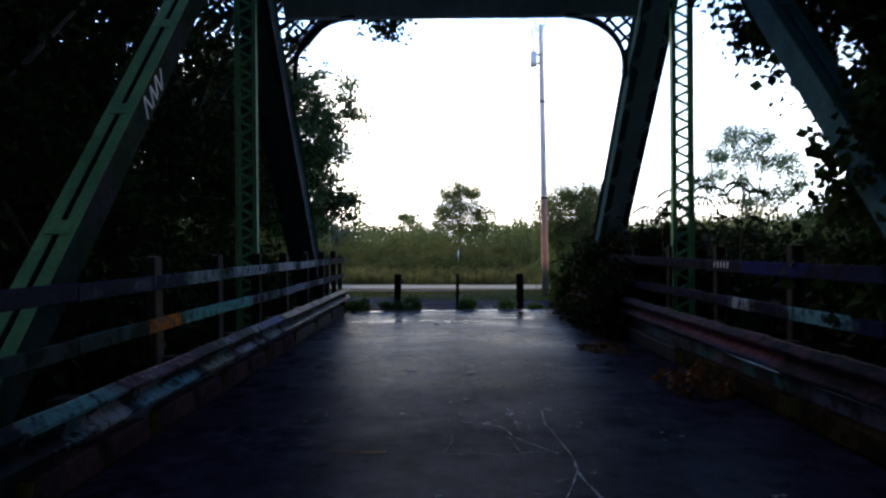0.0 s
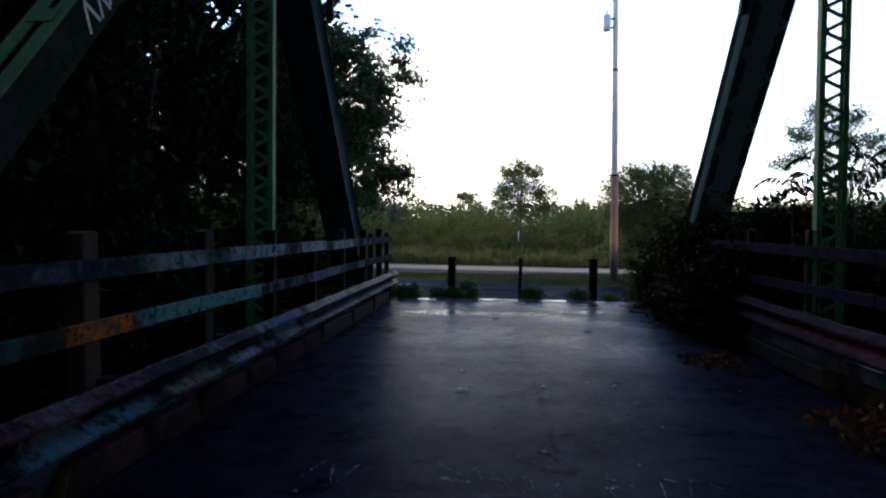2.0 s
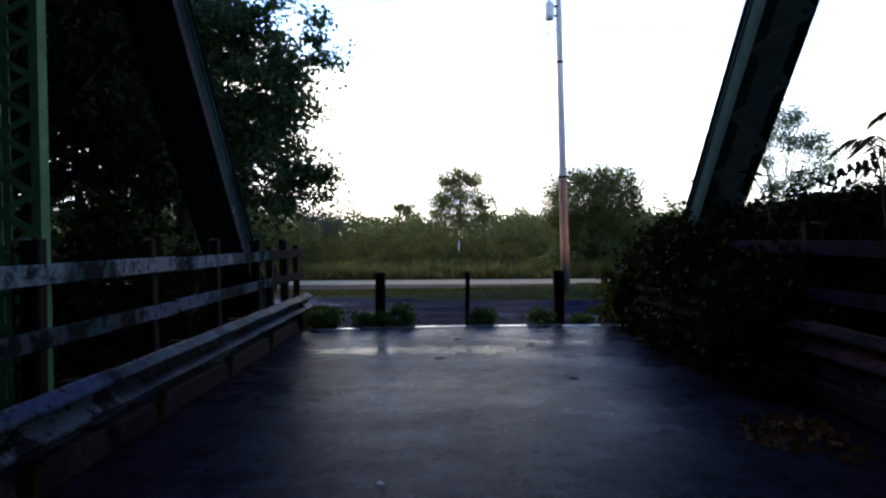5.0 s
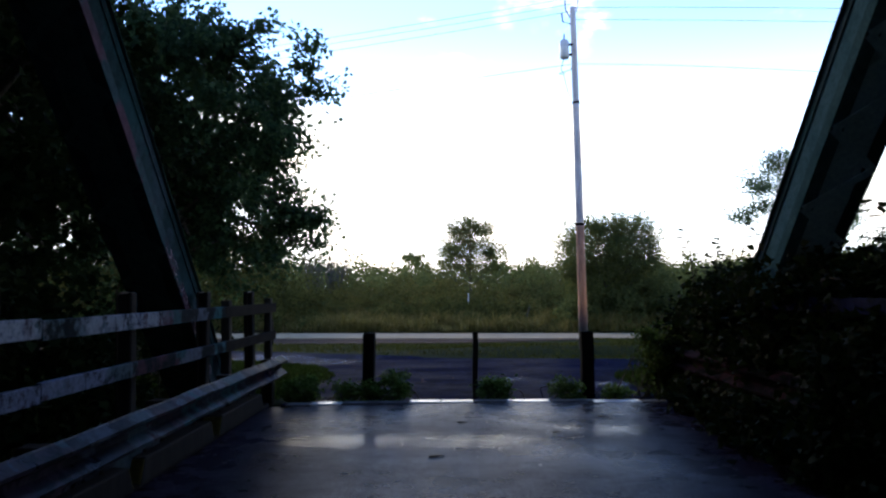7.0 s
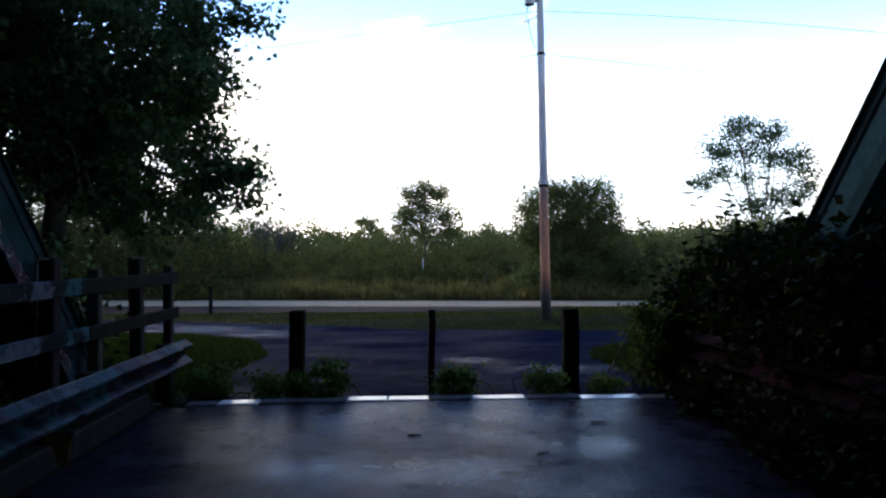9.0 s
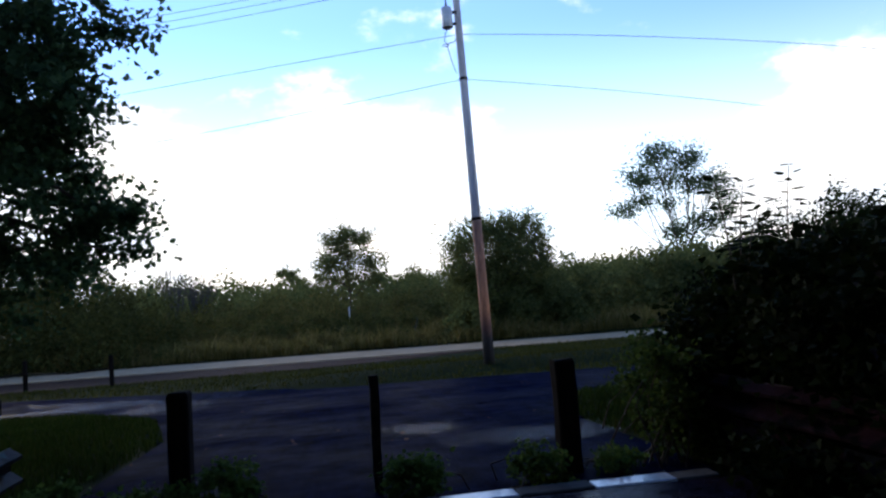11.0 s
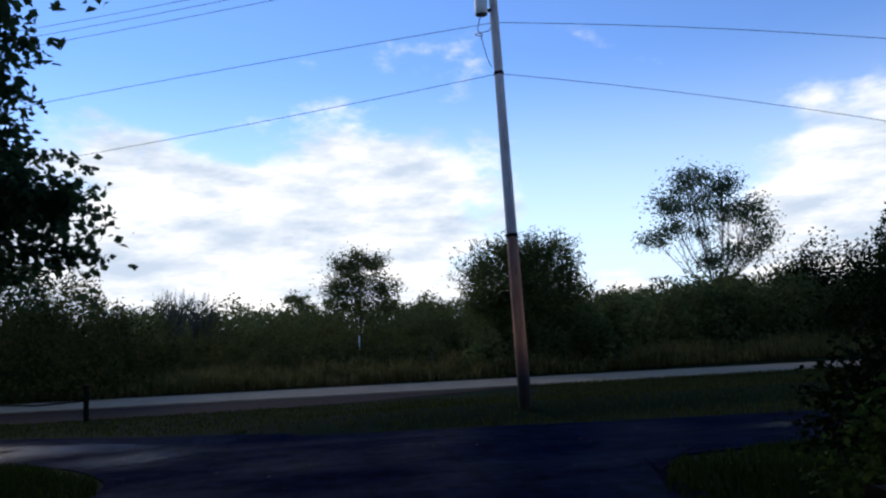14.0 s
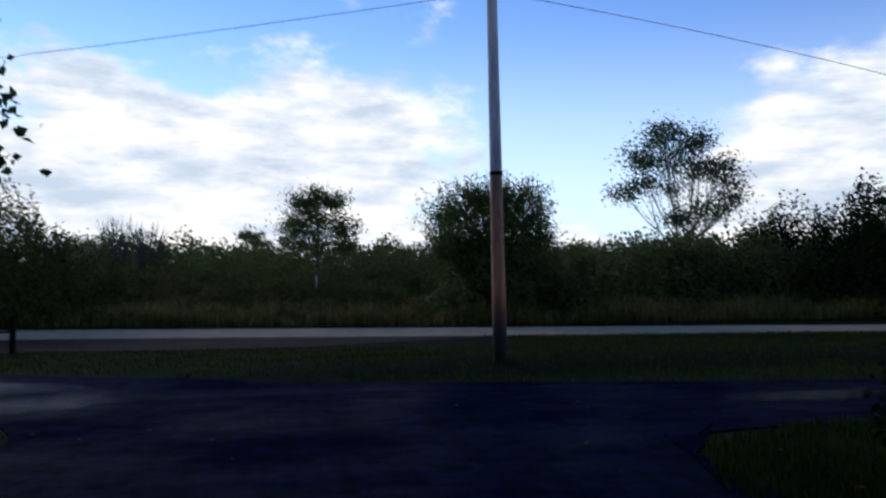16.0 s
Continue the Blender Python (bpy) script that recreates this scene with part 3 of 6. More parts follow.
def crown_points(rng, cl, per, spread, flat=0.6):
    k = len(cl)
    sp = spread * rng.uniform(0.6, 1.3, k)
    p = np.repeat(cl, per, axis=0) + rng.normal(size=(k * per, 3)) * np.repeat(sp, per)[:, None] * np.array([1, 1, flat])
    return p


def sprig_points(rng, cl, centre, per, length, spread, rise=-0.15):
    """Leaves strung along drooping twigs that leave each clump outwards."""
    k, m = len(cl), max(1, per // 16)
    out = unit(cl - np.array(centre))
    o = np.repeat(out, m, axis=0)
    d = unit(o * 0.8 + rng.normal(size=(k * m, 3)) * np.array([0.75, 0.75, 0.45]) + np.array([0, 0, rise]))
    ln = length * rng.uniform(0.5, 1.3, k * m)
    s = rng.random((k * m, 16)) ** 0.8
    p = np.repeat(cl, m, axis=0)[:, None, :] + d[:, None, :] * (s * ln[:, None])[..., None]
    if rise < 0:
        p[..., 2] -= 0.22 * (s * ln[:, None]) ** 2
    p += rng.normal(size=p.shape) * spread
    return p.reshape(-1, 3)


def tree(name, base, label, trunk_h, trunk_r, crowns, leaf, mat, bark=None, per=60, spread=0.5, seed=1, limbs=9, lean=(0, 0), category="tree", aspect=0.42, sprig=0.0, shell=0.45, flat=0.6, fork=0.45, rise=-0.15, bough=False):
    """crowns: (centre offset, radii, clump count) relative to the base."""
    rng = np.random.default_rng(seed)
    t = thing(name, base, label, category)
    bm = bmesh.new()
    top = Vector((lean[0], lean[1], trunk_h))
    pts = [Vector((0, 0, -0.3)), top * 0.33 + Vector((rng.normal() * 0.08, rng.normal() * 0.08, 0)), top * 0.66 + Vector((rng.normal() * 0.1, rng.normal() * 0.1, 0)), top]
    add_tube(bm, pts, [trunk_r * 1.25, trunk_r, trunk_r * 0.8, trunk_r * 0.5], 9)
    allc = []
    for off, rad, n in crowns:
        c = clumps(rng, off, rad, n, shell)
        allc.append(c)
        if bough:
            # one bough to each mass of leaves, and twigs from it to the clumps
            s, q = top * rng.uniform(fork, 1.0), Vector(off)
            bend = s.lerp(q, 0.5) + Vector(((q.x - s.x) * 0.12, rng.normal() * 0.15, -0.25 + rng.normal() * 0.15))
            line = smooth_line([s, bend, q], 5)
            r0 = trunk_r * (0.22 + 0.06 * math.sqrt(n / 10))
            add_tube(bm, line, [r0 * (1 - 0.8 * i / (len(line) - 1)) for i in range(len(line))], 5)
            for e in c[::2]:
                p = line[rng.integers(3, len(line))]
                add_tube(bm, [p, p.lerp(Vector(e), 0.55) + Vector((0, 0, 0.12)), Vector(e)], [r0 * 0.22, r0 * 0.15, r0 * 0.06], 4)
        for q in () if bough else c[rng.permutation(n)[:limbs if n > 8 else 1]]:
            q = Vector(q)
            s = top * (rng.uniform(fork, 1.0) if n > 8 else 1.0)
            mid = s.lerp(q, 0.5) + Vector((rng.normal() * 0.15, rng.normal() * 0.15, -0.1 + abs(rng.normal()) * 0.25))
            add_tube(bm, [s, mid, q], [trunk_r * 0.38, trunk_r * 0.22, trunk_r * 0.07], 5)
    part("trunk", bm, bark or M_BARK, t)
    if sprig:
        p = np.concatenate([sprig_points(rng, c, np.array(o[0]) - np.array([0, 0, 1.0]), per, sprig, 0.07, rise) for c, o in zip(allc, crowns)])
    else:
        p = crown_points(rng, np.concatenate(allc), per, spread, flat)
    crown = new("crown", quads("crown", leaf_quads(p, leaf, rng, aspect), mat))
    crown.parent = t
    return t


# ---------------------------------------------------------------- ground
def prof(y):
    return float(np.interp(y, [-60, -46, -34, -9, -3.0, -0.6, -0.3, 0.6, 17, 17.6, 19, 27, 30, 38, 60, 160, 2000], [-0.1, -0.1, -4.2, -4.2, -2.4, -0.45, -0.06, -0.06, -0.99, -0.92, -0.87, -1.07, -1.17, -1.17, -1.0, -1.2, -1.2]))


def ground_z(x, y):
    z = prof(y)
    if y > 40 and abs(x) < 60:
        z += 0.12 * math.sin(x * 0.7 + y * 0.4)
    if x > -3 and 16 < y < 24:
        z += 0.2 * math.exp(-((y - 18.8) / 1.4) ** 2) * min(1.0, (x + 3) / 4)          # low swell under the pole
    if -40 < y < 0.5 and abs(x) < 60:
        z += 0.25 * math.sin(x * 0.9) * math.cos(y * 0.6)
        z = min(z, -0.08)
    return z


def build_ground():
    xs = sorted(set([-1500, -700, -300, -150, -90, -60] + [x * 2.0 for x in range(-24, 25)] + [60, 90, 150, 300, 700, 1500]))
    ys = sorted(set([-1500, -700, -300, -120, -60, -46] + [y * 1.5 for y in range(-28, 45)] + [-0.6, -0.3, 0.6, 17, 17.6, 19, 27, 30, 38, 72, 80, 100, 130, 160, 220, 400, 900, 2000]))
    bm = bmesh.new()
    g = [[bm.verts.new((x, y, ground_z(x, y))) for x in xs] for y in ys]
    for j in range(len(ys) - 1):
        for i in range(len(xs) - 1):
            bm.faces.new((g[j][i], g[j][i + 1], g[j + 1][i + 1], g[j + 1][i])).smooth = True
    ob = part("ground", bm, M_GROUND)
    tagged(ob, "rough green grass and soil round the bridge", "ground", kind="structure")


build_ground()


def smooth_line(pts, n=8):
    """A Catmull-Rom line through pts."""
    P = [Vector(p) for p in pts]
    P = [P[0] * 2 - P[1]] + P + [P[-1] * 2 - P[-2]]
    out = []
    for i in range(1, len(P) - 2):
        for k in range(n):
            t = k / n
            a, b, c, d = P[i - 1], P[i], P[i + 1], P[i + 2]
            out.append(0.5 * (2 * b + (c - a) * t + (2 * a - 5 * b + 4 * c - d) * t * t + (3 * b - a - 3 * c + d) * t ** 3))
    out.append(P[-2])
    return out


def sheet(name, near, far, lift, mat, label, cat, rows=24, thick=0.05):
    """A paved strip between two lines of equal count, laid on the ground."""
    bm = bmesh.new()
    g = []
    for k in range(rows + 1):
        t = k / rows
        g.append([])
        for p, q in zip(near, far):
            x, y = p[0] + (q[0] - p[0]) * t, p[1] + (q[1] - p[1]) * t
            g[-1].append(bm.verts.new((x, y, prof(y) + lift)))
    for A, B in zip(g, g[1:]):
        for i in range(len(A) - 1):
            bm.faces.new((A[i], A[i + 1], B[i + 1], B[i])).smooth = True
    edge = [e for e in bm.edges if e.is_boundary]
    for e in edge:
        e.smooth = False
    r = bmesh.ops.extrude_edge_only(bm, edges=edge)
    for v in r["geom"]:
        if isinstance(v, bmesh.types.BMVert):
            v.co.z -= thick
    bmesh.ops.recalc_face_normals(bm, faces=bm.faces)
    return tagged(part(name, bm, mat), label, cat, kind="structure")


# the paved turn-out in front of the bridge: a stem that opens into a cross lane
FARX = [(-40, 33.5), (-20, 25.5), (-11, 21.1), (-6.5, 18.8), (-3, 17.8), (1.1, 16.65), (4.1, 15.7), (6.1, 15.0), (8, 14.4), (11, 13.7), (20, 12.3), (40, 10.5)]
NEARX = [(-40, 28.5), (-20, 21.3), (-11, 17.2), (-6.5, 14.6), (-4.0, 10.9), (-2.75, 6.0), (2.75, 4.2), (3.2, 6.2), (4.1, 7.9), (6.2, 8.8), (20, 8.3), (40, 7)]
n_, f_ = smooth_line([(x, y, 0) for x, y in NEARX]), smooth_line([(x, y, 0) for x, y in FARX])
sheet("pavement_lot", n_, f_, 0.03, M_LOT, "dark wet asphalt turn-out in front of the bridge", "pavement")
stem_n = [(-2.62 + 5.24 * k / 20, 0.22, 0) for k in range(21)]
stem_f = [(-2.85 + 5.7 * k / 20, 6.2 - 1.9 * k / 20, 0) for k in range(21)]
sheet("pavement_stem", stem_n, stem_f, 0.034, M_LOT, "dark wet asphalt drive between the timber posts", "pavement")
road_n = [(x, 30.9 - 0.16 * x - 0.0 * x * x, 0) for x in range(-160, 161, 4)]
road_f = [(x, 35.6 - 0.16 * x, 0) for x in range(-160, 161, 4)]
sheet("road", road_n, road_f, 0.05, M_ROAD, "pale worn asphalt country road, damp", "road", 6)
shoulder_n = [(x, 25.6 - 0.10 * (x + 6) + (5.2 if x > 7 else 2.6 if x > 3 else 0.6 if x > -1 else 0), 0) for x in range(-60, 9, 4)]
shoulder_f = [(x, 30.9 - 0.16 * x - 0.2, 0) for x in range(-60, 9, 4)]
sheet("road_shoulder", shoulder_n, shoulder_f, 0.02, M_GRAVEL, "brown gravel shoulder beside the road", "shoulder", 6)


# ---------------------------------------------------------------- the bridge
DECK_W = 2.92


def build_deck():
    bm = bmesh.new()
    ys = [-46 + 0.5 * k for k in range(92)] + [-0.16]
    xs = [-DECK_W + 2 * DECK_W * k / 20 for k in range(21)]
    g = [[bm.verts.new((x, y, 0.0 + 0.035 * (1 - (x / DECK_W) ** 2) + 0.004 * math.sin(y * 1.7 + x))) for x in xs] for y in ys]
    for A, B in zip(g, g[1:]):
        for i in range(len(xs) - 1):
            bm.faces.new((A[i], A[i + 1], B[i + 1], B[i])).smooth = True
    rim = [e for e in bm.edges if e.is_boundary]
    for e in rim:
        e.smooth = False
    r = bmesh.ops.extrude_edge_only(bm, edges=rim)
    for v in r["geom"]:
        if isinstance(v, bmesh.types.BMVert):
            v.co.z = -0.28
    bmesh.ops.recalc_face_normals(bm, faces=bm.faces)
    tagged(part("bridge_deck", bm, M_DECK), "dark wet asphalt bridge deck, worn and stained", "bridge deck", kind="structure")
    edges = (-2.5, -2.17, -1.76, -0.88, -0.46, -0.03, 0.40, 0.97, 1.53, 2.16, 2.5)
    for k, (x0, x1) in enumerate(zip(edges, edges[1:])):
        # blocks behind the weeds get the darker colour in place of their shade
        lit_block = k in (1, 3, 4, 6, 8)
        xm = (x0 + x1) / 2
        bm = box((x1 - x0 - 0.006, 0.2, 0.34), pose(xm, 0.0, 0.03 * (1 - (xm / 2.6) ** 2) - 0.157 + 0.004 * (k % 2)), 0.012)
        ob = part("deck_end_kerb", bm, M_CONC if lit_block else M_SHADECONC)
        tagged(ob, "pale wet concrete edge block at the end of the deck" if lit_block else "concrete edge block at the end of the deck, darkened for the shade of weeds", "kerb", kind="structure")
    bm = bmesh.new()
    add_box(bm, (8.5, 0.9, 4.6), pose(0, 0.62, -2.5))
    tagged(part("abutment", bm, M_CONC), "concrete abutment under the end of the bridge", "abutment", kind="structure")


build_deck()


def add_channel(bm, m, l, depth, flange, t, side):
    """A rolled channel along m's z axis: web at x = 0, flanges pointing to side."""
    d, f = depth / 2, flange * side
    w = t * side
    ring = [(0, -d), (f, -d), (f, -d + t), (w, -d + t), (w, d - t), (f, d - t), (f, d), (0, d)]
    lo = [bm.verts.new(m @ Vector((x, y, -l / 2))) for x, y in ring]
    hi = [bm.verts.new(m @ Vector((x, y, l / 2))) for x, y in ring]
    n = len(ring)
    for k in range(n):
        bm.faces.new((lo[k], lo[(k + 1) % n], hi[(k + 1) % n], hi[k]))
    bm.faces.new(lo[::-1])
    bm.faces.new(hi)
    bmesh.ops.recalc_face_normals(bm, faces=bm.faces)


def channel_part(name, m, l, depth, flange, t, side, mat, parent, label=""):
    bm = bmesh.new()
    add_channel(bm, m, l, depth, flange, t, side)
    return part(name, bm, mat, parent, label)


def bars_between(parent, m, l, width, pitch, face, mat, w=0.05, double=False):
    """Zigzag lacing bars across a pair of channels, each a piece of its own."""
    n = max(2, int(l / pitch))
    step = l / n
    ln = math.hypot(step, width)
    for s in ((1, -1) if double else (1,)):
        bm = box((w, 0.010, ln), None, 0.0)
        me = None
        for k in range(n):
            sg = s * (1 if k % 2 == 0 else -1)
            mm = m @ pose(0, face + 0.011 * (k % 2) + (0.022 if s < 0 else 0), -l / 2 + step * (k + 0.5)) @ Matrix.Rotation(math.atan2(width, step) * sg, 4, "Y")
            if me is None:
                ob = part("lacing_bar", bm, mat, parent)
                me = ob.data
            else:
                ob = new("lacing_bar", me)
                ob.parent = parent
            ob.matrix_local = mm


HIP_Y, HIP_Z, FOOT_Y, NEXT_Y = -7.2, 6.95, -0.45, -13.85


def build_truss(side):
    X = 3.2 if side > 0 else -3.35
    t = thing("bridge_truss", (0, 0, 0), "green painted steel lattice truss, streaked and sprayed with graffiti", "bridge truss", "trusses of the bridge")
    # sloping end post: two channels, a cover plate above, lacing below
    m, l = aligned((X, FOOT_Y, -0.1), (X, HIP_Y, HIP_Z))
    W, D = 0.26, 0.42
    post = channel_part("end_post", m @ pose(-W, 0, 0), l, D, 0.11, 0.016, 1, M_ENDPOST if side > 0 else M_TAGGED, t, "green sloping end post of riveted channels, lit and shaded tones in its paint")
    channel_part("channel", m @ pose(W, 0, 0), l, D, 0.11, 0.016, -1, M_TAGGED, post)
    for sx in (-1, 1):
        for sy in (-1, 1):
            # the inner lower angle is painted lighter, as the lit edge
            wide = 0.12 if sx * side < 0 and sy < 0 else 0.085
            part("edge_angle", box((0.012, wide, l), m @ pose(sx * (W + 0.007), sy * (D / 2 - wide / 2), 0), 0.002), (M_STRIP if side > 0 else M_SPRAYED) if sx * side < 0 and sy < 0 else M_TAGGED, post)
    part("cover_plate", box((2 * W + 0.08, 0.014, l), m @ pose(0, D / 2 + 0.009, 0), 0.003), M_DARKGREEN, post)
    part("stay_plate", box((2 * W - 0.03, 0.010, l), m @ pose(0, -D / 2 + 0.03, 0), 0.002), M_STAY if side > 0 else M_STRIP, post, "teal plate behind the lacing, lightened as if lit")
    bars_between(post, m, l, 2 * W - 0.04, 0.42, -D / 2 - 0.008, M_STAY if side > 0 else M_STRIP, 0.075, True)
    # latticed hip vertical
    XV = 3.15 * side
    m, l = aligned((XV, HIP_Y + 0.02, -0.6), (XV, HIP_Y + 0.02, HIP_Z), (0, 1, 0))
    vert = channel_part("hip_vertical", m @ pose(-0.155, 0, 0), l, 0.11, 0.06, 0.010, 1, M_GREEN, t, "light green latticed upright")
    channel_part("channel", m @ pose(0.155, 0, 0), l, 0.11, 0.06, 0.010, -1, M_GREEN, vert)
    bars_between(vert, m, l, 0.25, 0.125, -0.062, M_GREEN, 0.044)
    # diagonal back to the next panel point: flanges turned in, a slit between them
    foot, head = (0.27, 0.36) if side < 0 else (-0.23, -0.14)
    m, l = aligned((X, NEXT_Y + foot, -0.1), (X, HIP_Y + head, HIP_Z - 0.15))
    # light put into the paint: plates lit on the left, webs on the right
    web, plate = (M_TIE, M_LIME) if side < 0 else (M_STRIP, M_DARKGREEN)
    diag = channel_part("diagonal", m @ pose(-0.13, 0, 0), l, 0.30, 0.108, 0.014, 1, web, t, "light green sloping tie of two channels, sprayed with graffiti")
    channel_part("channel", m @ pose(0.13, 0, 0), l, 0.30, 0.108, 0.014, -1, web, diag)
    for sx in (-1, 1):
        part("flange_plate", box((0.112, 0.010, l), m @ pose(sx * 0.082, 0.156, 0), 0.003), plate, diag, "green face plate in a lit tone" if side < 0 else "green face plate in a shaded tone")
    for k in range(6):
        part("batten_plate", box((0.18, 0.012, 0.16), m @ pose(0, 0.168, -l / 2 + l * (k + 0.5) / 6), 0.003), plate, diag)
    # next post and bottom and top chords
    bm = bmesh.new()
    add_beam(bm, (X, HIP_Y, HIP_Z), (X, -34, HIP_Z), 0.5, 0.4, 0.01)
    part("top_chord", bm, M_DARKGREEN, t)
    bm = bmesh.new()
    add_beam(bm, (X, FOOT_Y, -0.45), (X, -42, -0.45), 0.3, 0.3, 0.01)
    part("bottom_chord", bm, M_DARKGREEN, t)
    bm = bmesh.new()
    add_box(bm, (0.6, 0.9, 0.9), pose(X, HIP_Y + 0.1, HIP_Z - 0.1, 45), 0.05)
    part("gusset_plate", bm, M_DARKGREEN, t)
    return t


build_truss(-1)
build_truss(1)


def on_post(z):
    return FOOT_Y + (HIP_Y - FOOT_Y) * (z + 0.1) / (HIP_Z + 0.1)


def build_portal():
    t = thing("portal_strut", (0, on_post(5.5), 5.5), "grey-green riveted portal strut, lightened for sky glare, with curved latticed knee braces", "portal strut")
    inv = Matrix.Translation((0, -on_post(5.5), -5.5))
    z0, z1 = 5.38, 6.2
    bm = bmesh.new()
    d = Vector((0, on_post(z1) - on_post(z0), z1 - z0)).normalized()
    nrm = Vector((0, -d.z, d.y))
    a, b = Vector((0, on_post(z0), z0)), Vector((0, on_post(z1), z1))
    mid = (a + b) / 2
    m = Matrix(((1, 0, 0), (0, nrm.y, d.y), (0, nrm.z, d.z))).to_4x4()
    m.translation = mid
    L = (b - a).length
    add_box(bm, (5.8, 0.02, L), inv @ m)
    part("web_plate", bm, M_STEELGREY, t)
    for s in (-1, 1):
        bm = bmesh.new()
        add_box(bm, (5.8, 0.22, 0.016), inv @ m @ pose(0, 0, s * L / 2), 0.002)
        add_box(bm, (5.8, 0.016, 0.10), inv @ m @ pose(0, -0.02, s * (L / 2 - 0.055)), 0.002)
        part("flange", bm, M_STEELGREY, t)
    for s in (-1, 1):
        bm = bmesh.new()
        R, cx = 1.15, 2.88

        def P(x, w, off=0.0):
            return inv @ m @ Vector((x, off, -L / 2 - w))
        rings = []
        for k in range(13):
            th = math.pi / 2 * k / 12
            rings.append([bm.verts.new(P(s * (cx - R + rr * math.sin(th)), R - rr * math.cos(th), off)) for rr, off in ((R - 0.04, -0.065), (R + 0.04, -0.065), (R + 0.04, 0.065), (R - 0.04, 0.065))])
        for A, B in zip(rings, rings[1:]):
            for q in range(4):
                bm.faces.new((A[q], A[(q + 1) % 4], B[(q + 1) % 4], B[q]))
        bm.faces.new(rings[0][::-1])
        bm.faces.new(rings[-1])
        bmesh.ops.recalc_face_normals(bm, faces=bm.faces)
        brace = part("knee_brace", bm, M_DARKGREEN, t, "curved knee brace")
        bm = bmesh.new()
        for c in (0.26, 0.52):
            add_beam(bm, P(s * (cx - c), 0.0), P(s * cx, c), 0.055, 0.014, 0, (0, 0.7, 0.7))
        for u, w in ((0.02, 0.02), (0.33, 0.0), (0.62, 0.0), (0.0, 0.33), (0.0, 0.62)):
            g, h = R - u, R - w          # where the slope meets the curve
            d = (g + h - math.sqrt(max(0.0, (g + h) ** 2 - 2 * (g * g + h * h - R * R)))) / 2
            add_beam(bm, P(s * (cx - u), w), P(s * (cx - u - d), w + d), 0.055, 0.014, 0, (0, 0.7, 0.7))
        part("lattice", bm, M_DARKGREEN, brace)


build_portal()


# ---------------------------------------------------------------- railings, guard beams, kerb timbers
def wbeam_profile(h=0.31, d=0.088):
    pts = []
    for z, x in ((0, 0), (0.014, 0.01), (0.045, d), (0.066, d), (0.132, 0.0), (0.178, 0.0), (0.222, d), (0.245, d), (0.297, 0.012), (0.31, 0.004)):
        pts.append((x, z - h))
    return pts


def build_guard(side, X, top, y0, y1):
    t = thing("guard_rail", (X * 1.0, (y0 + y1) / 2, 0), "corrugated steel guard beam with peeling paint and graffiti", "guard rail", "guard rails of the bridge")
    inv = Matrix.Translation((-X, -(y0 + y1) / 2, 0))
    y, rng = y1, random.Random(5 + side)
    while y > y0:
        bm = bmesh.new()
        ye = max(y - 3.81, y0)
        dz = rng.uniform(-0.012, 0.012)
        prof_ = wbeam_profile()
        rows = []
        for yy in (y + 0.12, ye):
            rows.append([(inv @ Vector((X - side * px, yy, top + pz + dz))) for px, pz in prof_])
        n = 8
        ring = []
        for k in range(n + 1):
            f = k / n
            w = 0.006 * math.sin(k * 1.9 + y)
            ring.append([bm.verts.new(A.lerp(B, f) + Vector((w, 0, w))) for A, B in zip(*rows)])
        for A, B in zip(ring, ring[1:]):
            for i in range(len(A) - 1):
                bm.faces.new((A[i], A[i + 1], B[i + 1], B[i]))
        bmesh.ops.solidify(bm, geom=bm.faces[:], thickness=0.005)
        bmesh.ops.recalc_face_normals(bm, faces=bm.faces)
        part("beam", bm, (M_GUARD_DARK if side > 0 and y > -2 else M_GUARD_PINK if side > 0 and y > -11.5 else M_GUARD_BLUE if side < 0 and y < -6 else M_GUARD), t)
        y = ye
    y = y1 if side > 0 else -3.5
    while y > y0:
        ye = max(y - 5.7, y0)
        m, l = aligned(inv @ Vector((X + side * 0.02, y - 0.01, top - 0.40)), inv @ Vector((X + side * 0.02, ye, top - 0.40 + rng.uniform(-0.01, 0.01))))
        bm = bmesh.new()
        add_channel(bm, m, l, 0.14, 0.05, 0.010, side)
        part("rub_rail", bm, M_GUARD, t, "low dark steel channel rail")
        y = ye
    y = y1 - 0.25
    while y > y0:
        bm = bmesh.new()
        add_box(bm, (0.16, 0.16, top + 0.3), inv @ pose(X + side * 0.10, y, (top - 0.3) / 2 - 0.02), 0.01)
        part("post", bm, M_RUST, t)
        y -= 1.905


build_guard(-1, -2.76, 0.585, -30, 0.72)
build_guard(1, 2.78, 0.69, -30, 0.6)


def board_paint(side, upper, y):
    """Each length of board was painted over in its own colour."""
    if side < 0:
        return M_RAIL if y > -6 else M_RAIL_TEAL if (y > -9.5 or not upper) else M_RAIL_NAVY
    return M_RAIL_RIGHT


